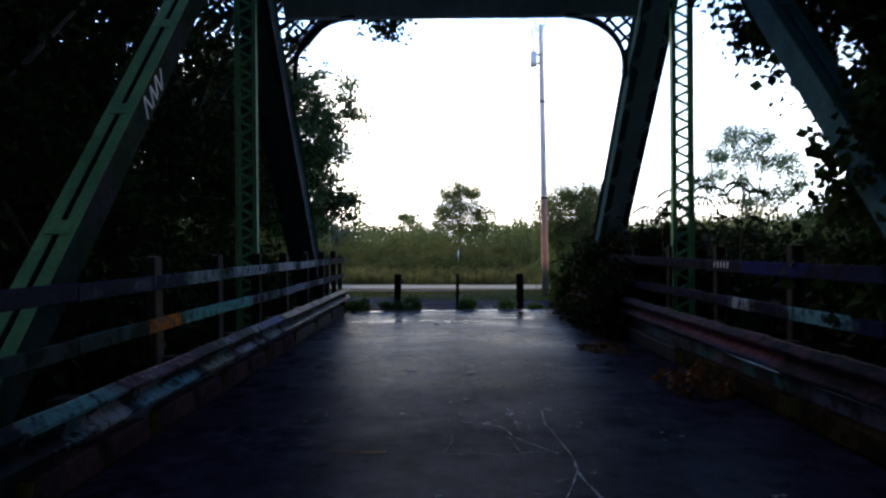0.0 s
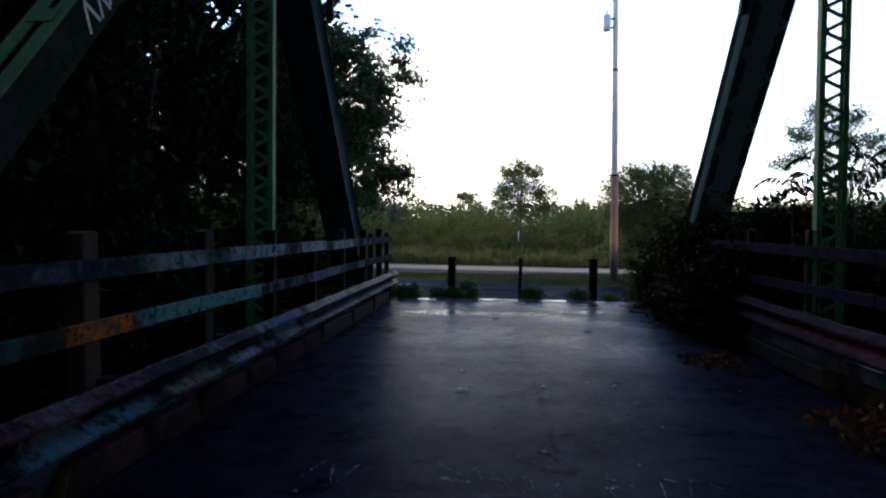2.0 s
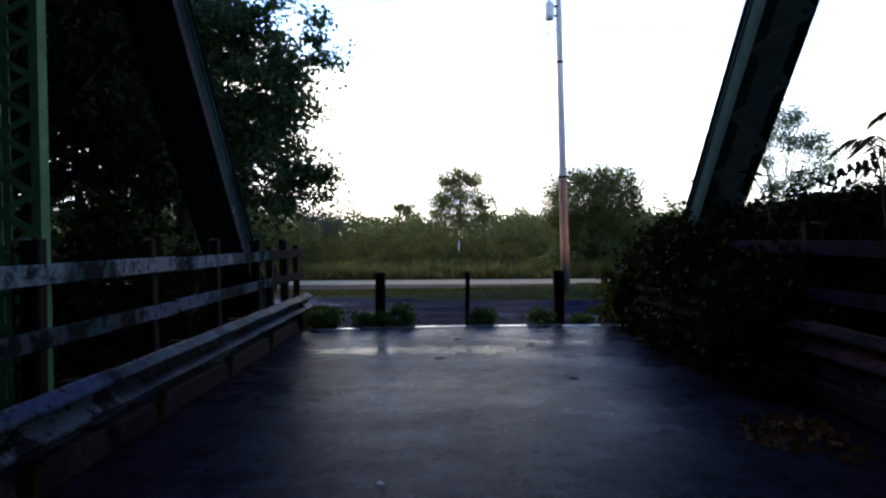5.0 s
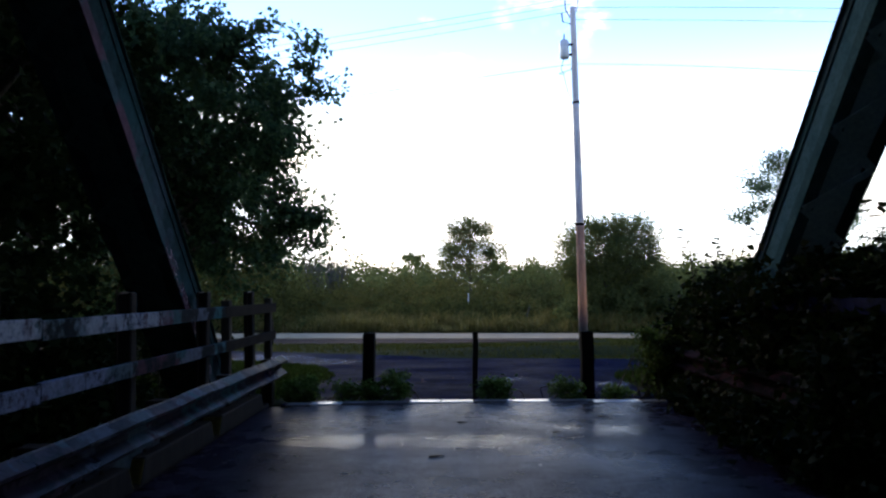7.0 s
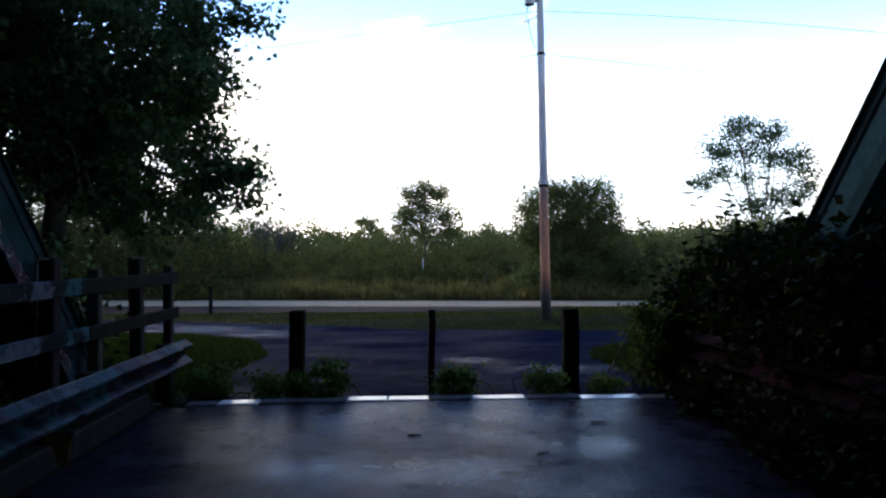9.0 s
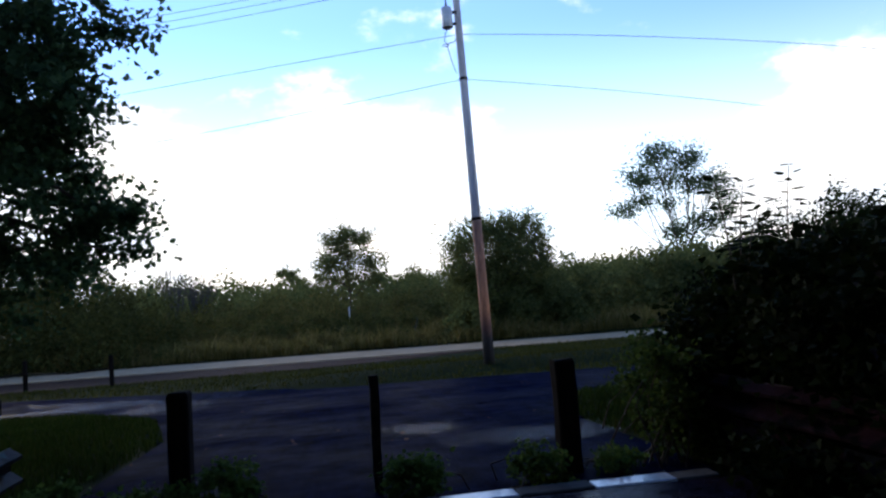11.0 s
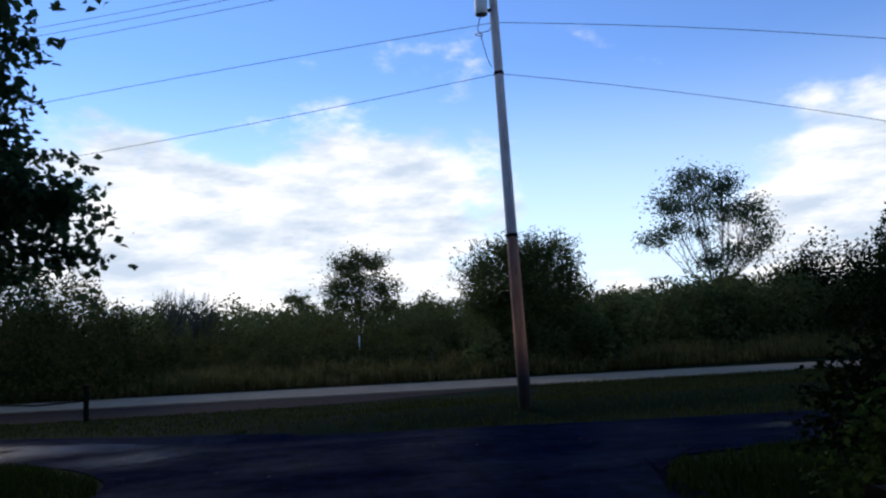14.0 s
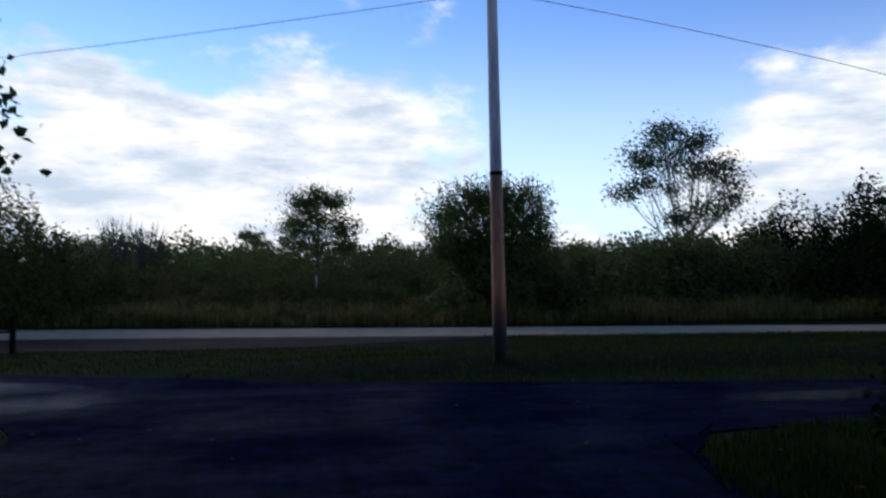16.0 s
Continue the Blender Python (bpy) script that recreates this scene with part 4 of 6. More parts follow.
def build_railing(side, X, top, second, y0, y1, first):
    t = thing("bridge_railing", (X, (y0 + y1) / 2, 0), "two-board railing with grey posts, flaking paint and graffiti", "railing", "railings of the bridge")
    inv = Matrix.Translation((-X, -(y0 + y1) / 2, 0))
    rng = random.Random(11 + side)
    for z, h in ((top, 0.13), (second, 0.12)):
        y = y1
        while y > y0:
            ye = max(y - (2.4 if y > 0.5 else 3.76), y0)
            bm = bmesh.new()
            o = rng.uniform(-0.012, 0.012)
            add_beam(bm, inv @ Vector((X - side * 0.02, y - 0.004, z - h / 2 + o)), inv @ Vector((X - side * 0.02, ye + 0.004, z - h / 2 + rng.uniform(-0.012, 0.012))), 0.045, h, 0.006)
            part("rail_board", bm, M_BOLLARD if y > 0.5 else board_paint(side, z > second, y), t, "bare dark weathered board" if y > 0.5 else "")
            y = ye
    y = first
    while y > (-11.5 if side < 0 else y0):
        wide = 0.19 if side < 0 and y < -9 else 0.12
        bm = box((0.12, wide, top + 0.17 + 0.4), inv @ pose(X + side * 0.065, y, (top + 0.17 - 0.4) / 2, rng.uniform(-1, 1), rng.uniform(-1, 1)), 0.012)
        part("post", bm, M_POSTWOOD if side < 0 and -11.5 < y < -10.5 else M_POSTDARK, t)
        bm = bmesh.new()
        add_tube(bm, [inv @ Vector((X + side * 0.03, y - 0.25, 0.3)), inv @ Vector((X + side * 0.03, y - 0.27, top + 0.12)), inv @ Vector((X + side * 0.03, y - 0.24, top + 0.16)), inv @ Vector((X + side * 0.03, y - 0.07, top + 0.165))], 0.009, 5)
        part("steel_rod", bm, M_RUST, t)
        y -= 1.84 if side < 0 else 1.9
    bm = box((0.06, 0.05, y1 - y0), inv @ pose(X + side * 0.12, (y0 + y1) / 2, 0.36, 90), 0.004)
    part("lower_batten", bm, M_POSTWOOD, t)
    if side < 0:
        for y in (0.93, -1.05):
            bm = box((0.10, 0.10, 1.8), inv @ pose(X + side * 0.06, y, 0.5), 0.01)
            part("post", bm, M_POSTWOOD, t)


build_railing(-1, -2.91, 1.33, 0.93, -30, 1.0, -0.03)
build_railing(1, 2.94, 1.39, 0.98, -30, -1.2, -1.4)


def lathe_bolt(m):
    """A domed bolt head with its washer."""
    bm = bmesh.new()
    for r, r2, z0, z1 in ((0.03, 0.03, -0.004, 0.006), (0.018, 0.010, 0.006, 0.022)):
        bmesh.ops.create_cone(bm, cap_ends=True, segments=10, radius1=r, radius2=r2, depth=z1 - z0, matrix=m @ pose(0, 0, (z0 + z1) / 2))
    return bm


def build_kerb(side, X, first, ln, mat, label):
    """Timbers laid end to end with a gap, their ends cut on a slant."""
    rng = random.Random(3 + side)
    y = first
    while y > -24:
        def slant(bm):
            for v in bm.verts:
                if abs(v.co.y) > ln / 2 - 0.05:
                    v.co.y -= math.copysign(0.10 * (v.co.z + 0.1) / 0.2, v.co.y)
                v.co.x += 0.008 * math.sin(v.co.y * 2.3 + first)
                v.co.z += rng.uniform(-0.004, 0.004)
            return bm
        t = thing("kerb_timber", (0, 0, 0), label, "kerb timber", "kerb timbers along the deck")
        t.matrix_world = pose(X, y - ln / 2, 0.125, 0, 0, rng.uniform(-0.7, 0.7))
        # timbers nearest the bridge end take a dark wood in place of shade
        part("timber", slant(box((0.20, ln, 0.20), None, 0.018, 2)), mat if y < -5.3 else M_POSTDARK, t, "" if y < -5.3 else "timber darkened for the shade under the guard beam")
        for e in (-1, 1):
            part("painted_end", slant(box((0.19, 0.012, 0.17), pose(0, e * (ln / 2 + 0.004), 0), 0.004)), M_ENDPAINT, t, "yellow painted end")
            part("drift_bolt", lathe_bolt(pose(0, e * (ln / 2 - 0.3), 0.1)), M_RUST, t)
        y -= ln + 0.13
    bm = box((0.14, 25, 0.05), pose(X - side * 0.01, -12.6, 0.022), 0.006)
    tagged(part("trim_kerb_sole", bm, M_BOLLARD), "dark sole plate under the kerb timbers", "kerb", kind="structure")


build_kerb(-1, -2.78, -0.43, 1.78, M_CURB, "weathered kerb timber with faded red paint and yellow slanted ends")
build_kerb(1, 2.80, -5.3, 3.0, M_CURB_OCHRE, "long weathered brown kerb timber with faded ochre paint")


# ---------------------------------------------------------------- posts in front of the bridge
def build_bollard(x, y, top, w, label, seed, steel=False):
    z0 = prof(y) - 0.1
    bm = bmesh.new()
    h = top - z0
    rng = random.Random(seed)
    add_box(bm, (w, w * (1.0 if not steel else 0.7), h), None, w * 0.12, 2)
    bmesh.ops.subdivide_edges(bm, edges=[e for e in bm.edges if abs((e.verts[0].co - e.verts[1].co).z) > 0.5 * h], cuts=6)
    for v in bm.verts:
        f = (v.co.z / h + 0.5)
        v.co.x += 0.004 * math.sin(f * 7 + seed) + rng.uniform(-1, 1) * 0.003
        if v.co.z > h * 0.45 and not steel:
            v.co.z += rng.uniform(-0.012, 0.006)
    ob = part("bollard", bm, M_RUST if steel else M_BOLLARD)
    ob.matrix_world = pose(x, y, z0 + h / 2, rng.uniform(-0.8, 0.8), rng.uniform(-0.8, 0.8), rng.uniform(-4, 4))
    tagged(ob, label, "bollard", "posts closing the bridge")


build_bollard(-1.48, 0.69, 0.90, 0.165, "squared dark timber post standing in weeds", 1)
build_bollard(0.017, 0.72, 0.895, 0.075, "thin dark steel post standing in weeds", 2, True)
build_bollard(1.58, 0.63, 0.90, 0.175, "squared dark timber post with rounded top", 3)


# ---------------------------------------------------------------- utility pole, wires
def build_pole():
    bx, by, bz = 4.62, 18.08, -0.95
    t = thing("utility_pole", (bx, by, bz), "leaning grey wooden utility pole with reddish foot, carrying a transformer", "utility pole")

    def at(z):
        return Vector((-0.04 * (z - bz) / 13.55, 0.055 * (z - bz), z - bz))
    bm = bmesh.new()
    add_tube(bm, [Vector((0, 0, -0.3))] + [at(bz + 13.55 * k / 10) for k in range(1, 11)], [0.185] + [0.18 - 0.0065 * k for k in range(1, 11)], 16)
    part("shaft", bm, M_POLE, t)
    for z in (3.95, 8.72):
        bm = bmesh.new()
        add_tube(bm, [at(z - 0.05), at(z + 0.05)], 0.17 if z < 5 else 0.145, 14)
        part("band", bm, M_RUST, t)
    # transformer can on the pole's flank
    c = at(10.85) + Vector((-0.40, -0.12, 0))
    bm = bmesh.new()
    add_tube(bm, [c + Vector((0, 0, -0.36)), c + Vector((0, 0, -0.34)), c + Vector((0, 0, 0.30)), c + Vector((0, 0, 0.36))], [0.17, 0.185, 0.185, 0.14], 18)
    can = part("transformer", bm, M_GALV, t, "light grey transformer can")
    bm = bmesh.new()
    add_tube(bm, [c + Vector((0, 0, 0.36)), c + Vector((0, 0, 0.42)), c + Vector((0, 0, 0.62))], [0.05, 0.035, 0.02], 8)
    part("bushing", bm, M_RUST, can)
    for dz in (0.2, -0.2):
        part("bracket", box((0.3, 0.06, 0.08), Matrix.Translation(c + Vector((0.22, 0.05, dz)))), M_RUST, can)
    # top pin, cut-out and hanging loops
    bm = bmesh.new()
    add_tube(bm, [at(12.4) + Vector((0.14, 0, 0)), at(12.6) + Vector((0.2, 0, 0.1)), at(12.6) + Vector((0.22, 0, 0.55))], 0.02, 6)
    add_tube(bm, [at(12.2) + Vector((-0.12, 0, 0)), at(12.5) + Vector((-0.28, 0, 0.0)), at(12.7) + Vector((-0.3, 0, 0.2))], 0.025, 6)
    add_tube(bm, [at(11.9) + Vector((-0.1, -.05, 0)), at(11.9) + Vector((-0.42, -.05, 0.1)), at(12.1) + Vector((-0.45, -.05, 0.25))], 0.03, 6)
    part("insulator", bm, M_RUST, t)
    bm = bmesh.new()
    a = at(10.35)
    loop = [c + Vector((-0.02, 0, -0.36)), a + Vector((-0.52, 0, -0.25)), a + Vector((-0.38, 0, -0.45)), a + Vector((-0.6, 0, -0.42)), a + Vector((-0.2, 0, -0.3)), a + Vector((-0.12, 0, -0.2))]
    add_tube(bm, smooth_line(loop, 5), 0.014, 5)
    loop = [a + Vector((-0.45, 0, -0.4)), a + Vector((-0.34, 0, -0.9)), a + Vector((-0.26, 0, -1.2)), a + Vector((-0.17, 0, -1.4))]
    add_tube(bm, smooth_line(loop, 5), 0.012, 5)
    part("service_drop", bm, M_WIRE, t)
    # wires, one sagging span each
    # height at the pole, bearing, slope, bend, length
    for z, way, slope, bend, n in ((8.72, 156, -0.062, 0.0010, 50), (10.3, 156, 0.000, -0.0006, 50), (12.45, 149, 0.043, 0.0008, 50), (12.75, 149, 0.048, 0.0008, 50), (13.0, 149, 0.053, 0.0008, 50),
                                   (8.72, 6, -0.056, -0.0024, 25), (10.3, -8, -0.064, -0.0030, 25), (12.1, -4, -0.040, -0.0010, 40), (12.6, -4, -0.036, -0.0010, 40)):
        d = Vector((math.cos(radians(way)), math.sin(radians(way)), 0))
        bm = bmesh.new()
        add_tube(bm, [at(z) + d * (n * k / 14) + Vector((0, 0, slope * n * k / 14 + bend * (n * k / 14) ** 2)) for k in range(15)], 0.010, 4)
        part("wire", bm, M_WIRE, t)


def pole_wood(nt, b):
    tc = nt.nodes.new("ShaderNodeTexCoord")
    sep = nt.nodes.new("ShaderNodeSeparateXYZ")
    nt.links.new(tc.outputs["Object"], sep.inputs[0])
    n1 = noise_tex(nt, 5, 7, 0.65, (1, 1, 0.06))
    n2 = noise_tex(nt, 30, 6, 0.6, (1, 1, 0.05))
    mr = nnode(nt, "MapRange")
    nt.links.new(sep.outputs["Z"], mr.inputs["Value"])
    mr.inputs["From Max"].default_value = 13.0
    h = mr.outputs["Result"]
    # creosote foot, reddish lower shaft, bleached grey above
    col = ramp_of(nt, h, (0.0, (0.010, 0.008, 0.007)), (0.075, (0.014, 0.010, 0.009)), (0.105, (0.10, 0.032, 0.016)), (0.15, (0.42, 0.150, 0.058)), (0.28, (0.31, 0.128, 0.068)), (0.37, (0.24, 0.125, 0.085)), (0.385, (0.40, 0.36, 0.34)), (1.0, (0.44, 0.41, 0.40)))
    col = blend(nt, 0.6, col, ramp_of(nt, n1, (0.3, (0.3, 0.3, 0.3)), (0.7, (0.75, 0.75, 0.75))), "OVERLAY")
    col = blend(nt, 0.5, col, ramp_of(nt, n2, (0.35, (0.2, 0.2, 0.2)), (0.6, (0.7, 0.7, 0.7))), "OVERLAY")
    nt.links.new(col, b.inputs["Base Color"])
    b.inputs["Roughness"].default_value = 0.75
    bump_of(nt, b, n2, 0.5, 0.006)


M_POLE = material("pole_wood", pole_wood)
build_pole()


# ---------------------------------------------------------------- roadside markers
def build_marker():
    bm = bmesh.new()
    add_box(bm, (0.055, 0.03, 1.5), pose(0, 0, 0.75), 0.01)
    ob = part("marker_post", bm, M_WHITE)
    ob.location = (0.86, 44.0, -0.2)
    tagged(ob, "slim white marker post standing in tall grass", "marker post")


build_marker()


def build_cable_fence():
    t = thing("cable_fence", (-9, 25.4, prof(25.4)), "low dark wooden posts joined by a slack cable beside the road", "fence")
    ps = [(-8.9, 25.35), (-12.4, 26.3), (-16, 27.3), (-20, 28.4)]
    for x, y in ps:
        bm = box((0.15, 0.15, 1.35), pose(x + 9, y - 25.4, 0.55), 0.02)
        part("post", bm, M_BOLLARD, t)
    for (x0, y0), (x1, y1) in zip(ps, ps[1:]):
        bm = bmesh.new()
        add_tube(bm, [Vector((x0 + 9, y0 - 25.4 - 0.09, 0.72)), Vector(((x0 + x1) / 2 + 9, (y0 + y1) / 2 - 25.4 - 0.09, 0.62)), Vector((x1 + 9, y1 - 25.4 - 0.09, 0.72))], 0.03, 6)
        part("cable", bm, M_RUST, t)


build_cable_fence()


# ---------------------------------------------------------------- trees near the bridge
# the high crowns above the deck are out of view, added to shade it
OVER = "large dark green maple overhanging the bridge railing, with an unseen crown added for shade"
CROWD = "dark leafy tree crowding the bridge railing, with an unseen crown added for shade"
tree("maple_tree", (-6.9, 6.6, prof(6.6)), "large dark green maple beside the bridge end, leaves hanging low", 6.0, 0.22,
     [((0.35, -0.2, 6.2), (3.1, 2.4, 1.7), 150), ((-1.4, 0.2, 4.6), (2.0, 2.4, 1.6), 30), ((1.35, 1.5, 4.1), (1.6, 1.7, 0.75), 30), ((1.25, 2.0, 3.1), (1.75, 2.0, 0.6), 25), ((0, 0, 2.8), (2.5, 2.8, 1.5), 34), ((2.95, 1.0, 3.55), (0.35, 0.5, 0.4), 6), ((1.5, 1.0, 4.9), (1.3, 1.2, 0.7), 22), ((-0.2, -2.0, 6.0), (2.4, 2.2, 1.6), 76)], 0.118, F_TREE, per=192, seed=4, limbs=16, sprig=0.85)
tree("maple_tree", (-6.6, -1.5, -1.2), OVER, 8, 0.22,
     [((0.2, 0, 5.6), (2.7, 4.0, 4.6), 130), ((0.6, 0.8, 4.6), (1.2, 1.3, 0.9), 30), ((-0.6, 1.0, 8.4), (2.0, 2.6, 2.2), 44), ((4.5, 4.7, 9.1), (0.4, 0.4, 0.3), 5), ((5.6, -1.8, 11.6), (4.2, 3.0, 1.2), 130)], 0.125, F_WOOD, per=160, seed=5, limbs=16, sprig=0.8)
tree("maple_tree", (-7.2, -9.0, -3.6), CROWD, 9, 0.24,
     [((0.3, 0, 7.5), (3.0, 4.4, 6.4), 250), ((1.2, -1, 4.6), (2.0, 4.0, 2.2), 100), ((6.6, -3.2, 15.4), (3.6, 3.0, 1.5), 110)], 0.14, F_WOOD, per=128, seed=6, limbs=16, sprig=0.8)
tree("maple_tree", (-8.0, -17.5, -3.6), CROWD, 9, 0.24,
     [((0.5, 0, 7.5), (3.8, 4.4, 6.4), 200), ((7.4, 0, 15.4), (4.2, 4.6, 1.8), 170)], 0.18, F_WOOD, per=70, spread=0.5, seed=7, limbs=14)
tree("maple_tree", (-13, 1, -1.5), "unseen dense tree added round the bridge to block sky light railing", 9, 0.24,
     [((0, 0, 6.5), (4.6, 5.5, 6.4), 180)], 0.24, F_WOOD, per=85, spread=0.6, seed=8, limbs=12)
tree("maple_tree", (-11.5, -4.5, -3.0), "unseen dense tree added round the bridge to block sky light railing", 9, 0.24,
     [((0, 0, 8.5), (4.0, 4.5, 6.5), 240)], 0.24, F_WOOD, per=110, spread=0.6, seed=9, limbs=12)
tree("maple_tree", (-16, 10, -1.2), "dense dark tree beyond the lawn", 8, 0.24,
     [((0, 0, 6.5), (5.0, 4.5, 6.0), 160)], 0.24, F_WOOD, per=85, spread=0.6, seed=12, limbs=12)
tree("maple_tree", (6.3, -9.0, -3.4), "dark leafy tree reaching over the bridge railing, with an unseen crown added for shade", 8, 0.18,
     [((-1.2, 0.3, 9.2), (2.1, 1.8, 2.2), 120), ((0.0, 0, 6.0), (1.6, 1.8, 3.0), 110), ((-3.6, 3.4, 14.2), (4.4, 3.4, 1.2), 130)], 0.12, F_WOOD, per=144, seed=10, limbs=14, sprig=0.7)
tree("maple_tree", (8.2, -12.5, -3.6), "dark leafy tree crowding the bridge, with an unseen crown added for shade", 8, 0.2,
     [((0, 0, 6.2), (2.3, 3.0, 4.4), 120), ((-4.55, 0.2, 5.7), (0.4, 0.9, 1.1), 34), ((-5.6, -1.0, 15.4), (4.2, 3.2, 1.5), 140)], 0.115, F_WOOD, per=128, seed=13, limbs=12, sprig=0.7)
tree("maple_tree", (8.6, -19.0, -3.6), "dark leafy tree crowding the bridge, with an unseen crown added for shade", 9, 0.22,
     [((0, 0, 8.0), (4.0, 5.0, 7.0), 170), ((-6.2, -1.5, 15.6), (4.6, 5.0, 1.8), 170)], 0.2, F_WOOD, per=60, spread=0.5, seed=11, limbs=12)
# trees out of view, added only to keep sky light off the bridge
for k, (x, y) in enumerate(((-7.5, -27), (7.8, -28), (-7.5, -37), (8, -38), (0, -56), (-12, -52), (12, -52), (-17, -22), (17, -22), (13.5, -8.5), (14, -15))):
    tree("maple_tree", (x, y, prof(y)), "unseen dense tree added round the bridge to block sky light", 9, 0.26,
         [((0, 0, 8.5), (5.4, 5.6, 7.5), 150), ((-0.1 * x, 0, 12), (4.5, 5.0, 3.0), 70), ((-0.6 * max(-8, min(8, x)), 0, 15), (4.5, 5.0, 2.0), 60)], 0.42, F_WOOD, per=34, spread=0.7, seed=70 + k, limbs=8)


def bush(name, base, label, blobs, leaf, mat, per, spread, seed, aspect=0.36):
    rng = np.random.default_rng(seed)
    t = thing(name, base, label, "bush")
    bm = bmesh.new()
    cs = []
    for off, rad, n in blobs:
        c = clumps(rng, off, rad, n, 0.55)
        cs.append(c)
        for q in c[rng.permutation(n)[:10]]:
            q = Vector(q)
            s = Vector((off[0] + rng.normal() * 0.3, off[1] + rng.normal() * 0.3, min(0, off[2] - rad[2]) - 0.2))
            add_tube(bm, [s, s.lerp(q, 0.55) + Vector((rng.normal() * 0.1, rng.normal() * 0.1, 0.1)), q], [0.011, 0.008, 0.004], 4)
    part("stem_tangle", bm, M_BARK, t)["kind"] = "stuff"
    p = crown_points(rng, np.concatenate(cs), per, spread, 0.8)
    ob = new("foliage", quads("foliage", leaf_quads(p, leaf, rng, aspect, 0.25), mat))
    ob.parent = t
    return t


VINE = "tall tangled brush beyond the railing"
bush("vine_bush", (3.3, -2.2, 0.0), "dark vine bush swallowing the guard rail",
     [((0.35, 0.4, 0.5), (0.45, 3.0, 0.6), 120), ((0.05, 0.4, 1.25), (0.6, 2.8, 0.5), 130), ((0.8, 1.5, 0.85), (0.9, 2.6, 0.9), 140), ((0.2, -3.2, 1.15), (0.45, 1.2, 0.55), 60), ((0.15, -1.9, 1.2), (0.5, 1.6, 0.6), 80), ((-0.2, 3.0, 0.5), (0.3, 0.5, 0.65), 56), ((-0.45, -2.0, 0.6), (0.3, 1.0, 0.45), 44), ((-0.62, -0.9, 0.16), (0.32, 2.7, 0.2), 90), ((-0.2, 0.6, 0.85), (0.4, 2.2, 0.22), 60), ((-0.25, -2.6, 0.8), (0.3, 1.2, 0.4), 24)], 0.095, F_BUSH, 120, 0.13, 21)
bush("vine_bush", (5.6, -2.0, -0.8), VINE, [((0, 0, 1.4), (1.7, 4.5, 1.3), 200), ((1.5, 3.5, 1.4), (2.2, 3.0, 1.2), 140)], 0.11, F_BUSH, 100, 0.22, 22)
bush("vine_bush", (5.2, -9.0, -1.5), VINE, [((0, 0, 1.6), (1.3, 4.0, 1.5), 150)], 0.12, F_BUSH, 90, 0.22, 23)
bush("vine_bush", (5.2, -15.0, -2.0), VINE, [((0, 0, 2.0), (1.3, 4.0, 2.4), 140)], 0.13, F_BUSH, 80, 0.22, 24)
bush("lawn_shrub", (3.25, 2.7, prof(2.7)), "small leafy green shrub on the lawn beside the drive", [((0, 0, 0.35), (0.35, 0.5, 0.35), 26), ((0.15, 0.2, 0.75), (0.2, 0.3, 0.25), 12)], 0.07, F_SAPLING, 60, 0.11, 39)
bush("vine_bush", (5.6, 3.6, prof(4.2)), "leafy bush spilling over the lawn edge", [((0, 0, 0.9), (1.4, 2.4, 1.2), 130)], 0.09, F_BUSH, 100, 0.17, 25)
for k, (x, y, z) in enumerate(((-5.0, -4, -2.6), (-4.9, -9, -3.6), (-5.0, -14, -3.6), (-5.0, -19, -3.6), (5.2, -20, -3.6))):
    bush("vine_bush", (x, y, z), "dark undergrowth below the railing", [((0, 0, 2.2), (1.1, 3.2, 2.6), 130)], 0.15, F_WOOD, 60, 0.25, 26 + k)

bush("sapling", (2.5, 0.55, 0.0), "young yellow-green sapling growing beside the bridge end", [((0, 0, 0.62), (0.24, 0.22, 0.42), 30), ((0.1, 0.05, 0.2), (0.25, 0.2, 0.2), 16)], 0.06, F_SAPLING, 34, 0.08, 39)

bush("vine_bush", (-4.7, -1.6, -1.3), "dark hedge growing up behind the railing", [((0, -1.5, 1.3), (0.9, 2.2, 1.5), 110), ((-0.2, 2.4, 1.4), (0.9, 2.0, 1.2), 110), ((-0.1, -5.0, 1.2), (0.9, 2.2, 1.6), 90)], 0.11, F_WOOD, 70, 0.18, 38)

# sprays of weeds round the posts
for k, (x, y, w, h, n) in enumerate(((-1.22, 0.42, 0.42, 0.38, 44), (-1.75, 0.45, 0.24, 0.26, 16), (0.26, 0.40, 0.25, 0.30, 32), (1.25, 0.42, 0.24, 0.26, 22), (1.95, 0.5, 0.25, 0.12, 10), (-2.42, 0.62, 0.36, 0.34, 36))):
    bush("weed_clump", (x, y, 0.0), "clump of green weeds at the foot of the posts", [((0, 0, h * 0.42), (w * 0.75, 0.18, h * 0.55), n)], 0.055, F_WEED, 44, 0.05, 40 + k, 0.3)



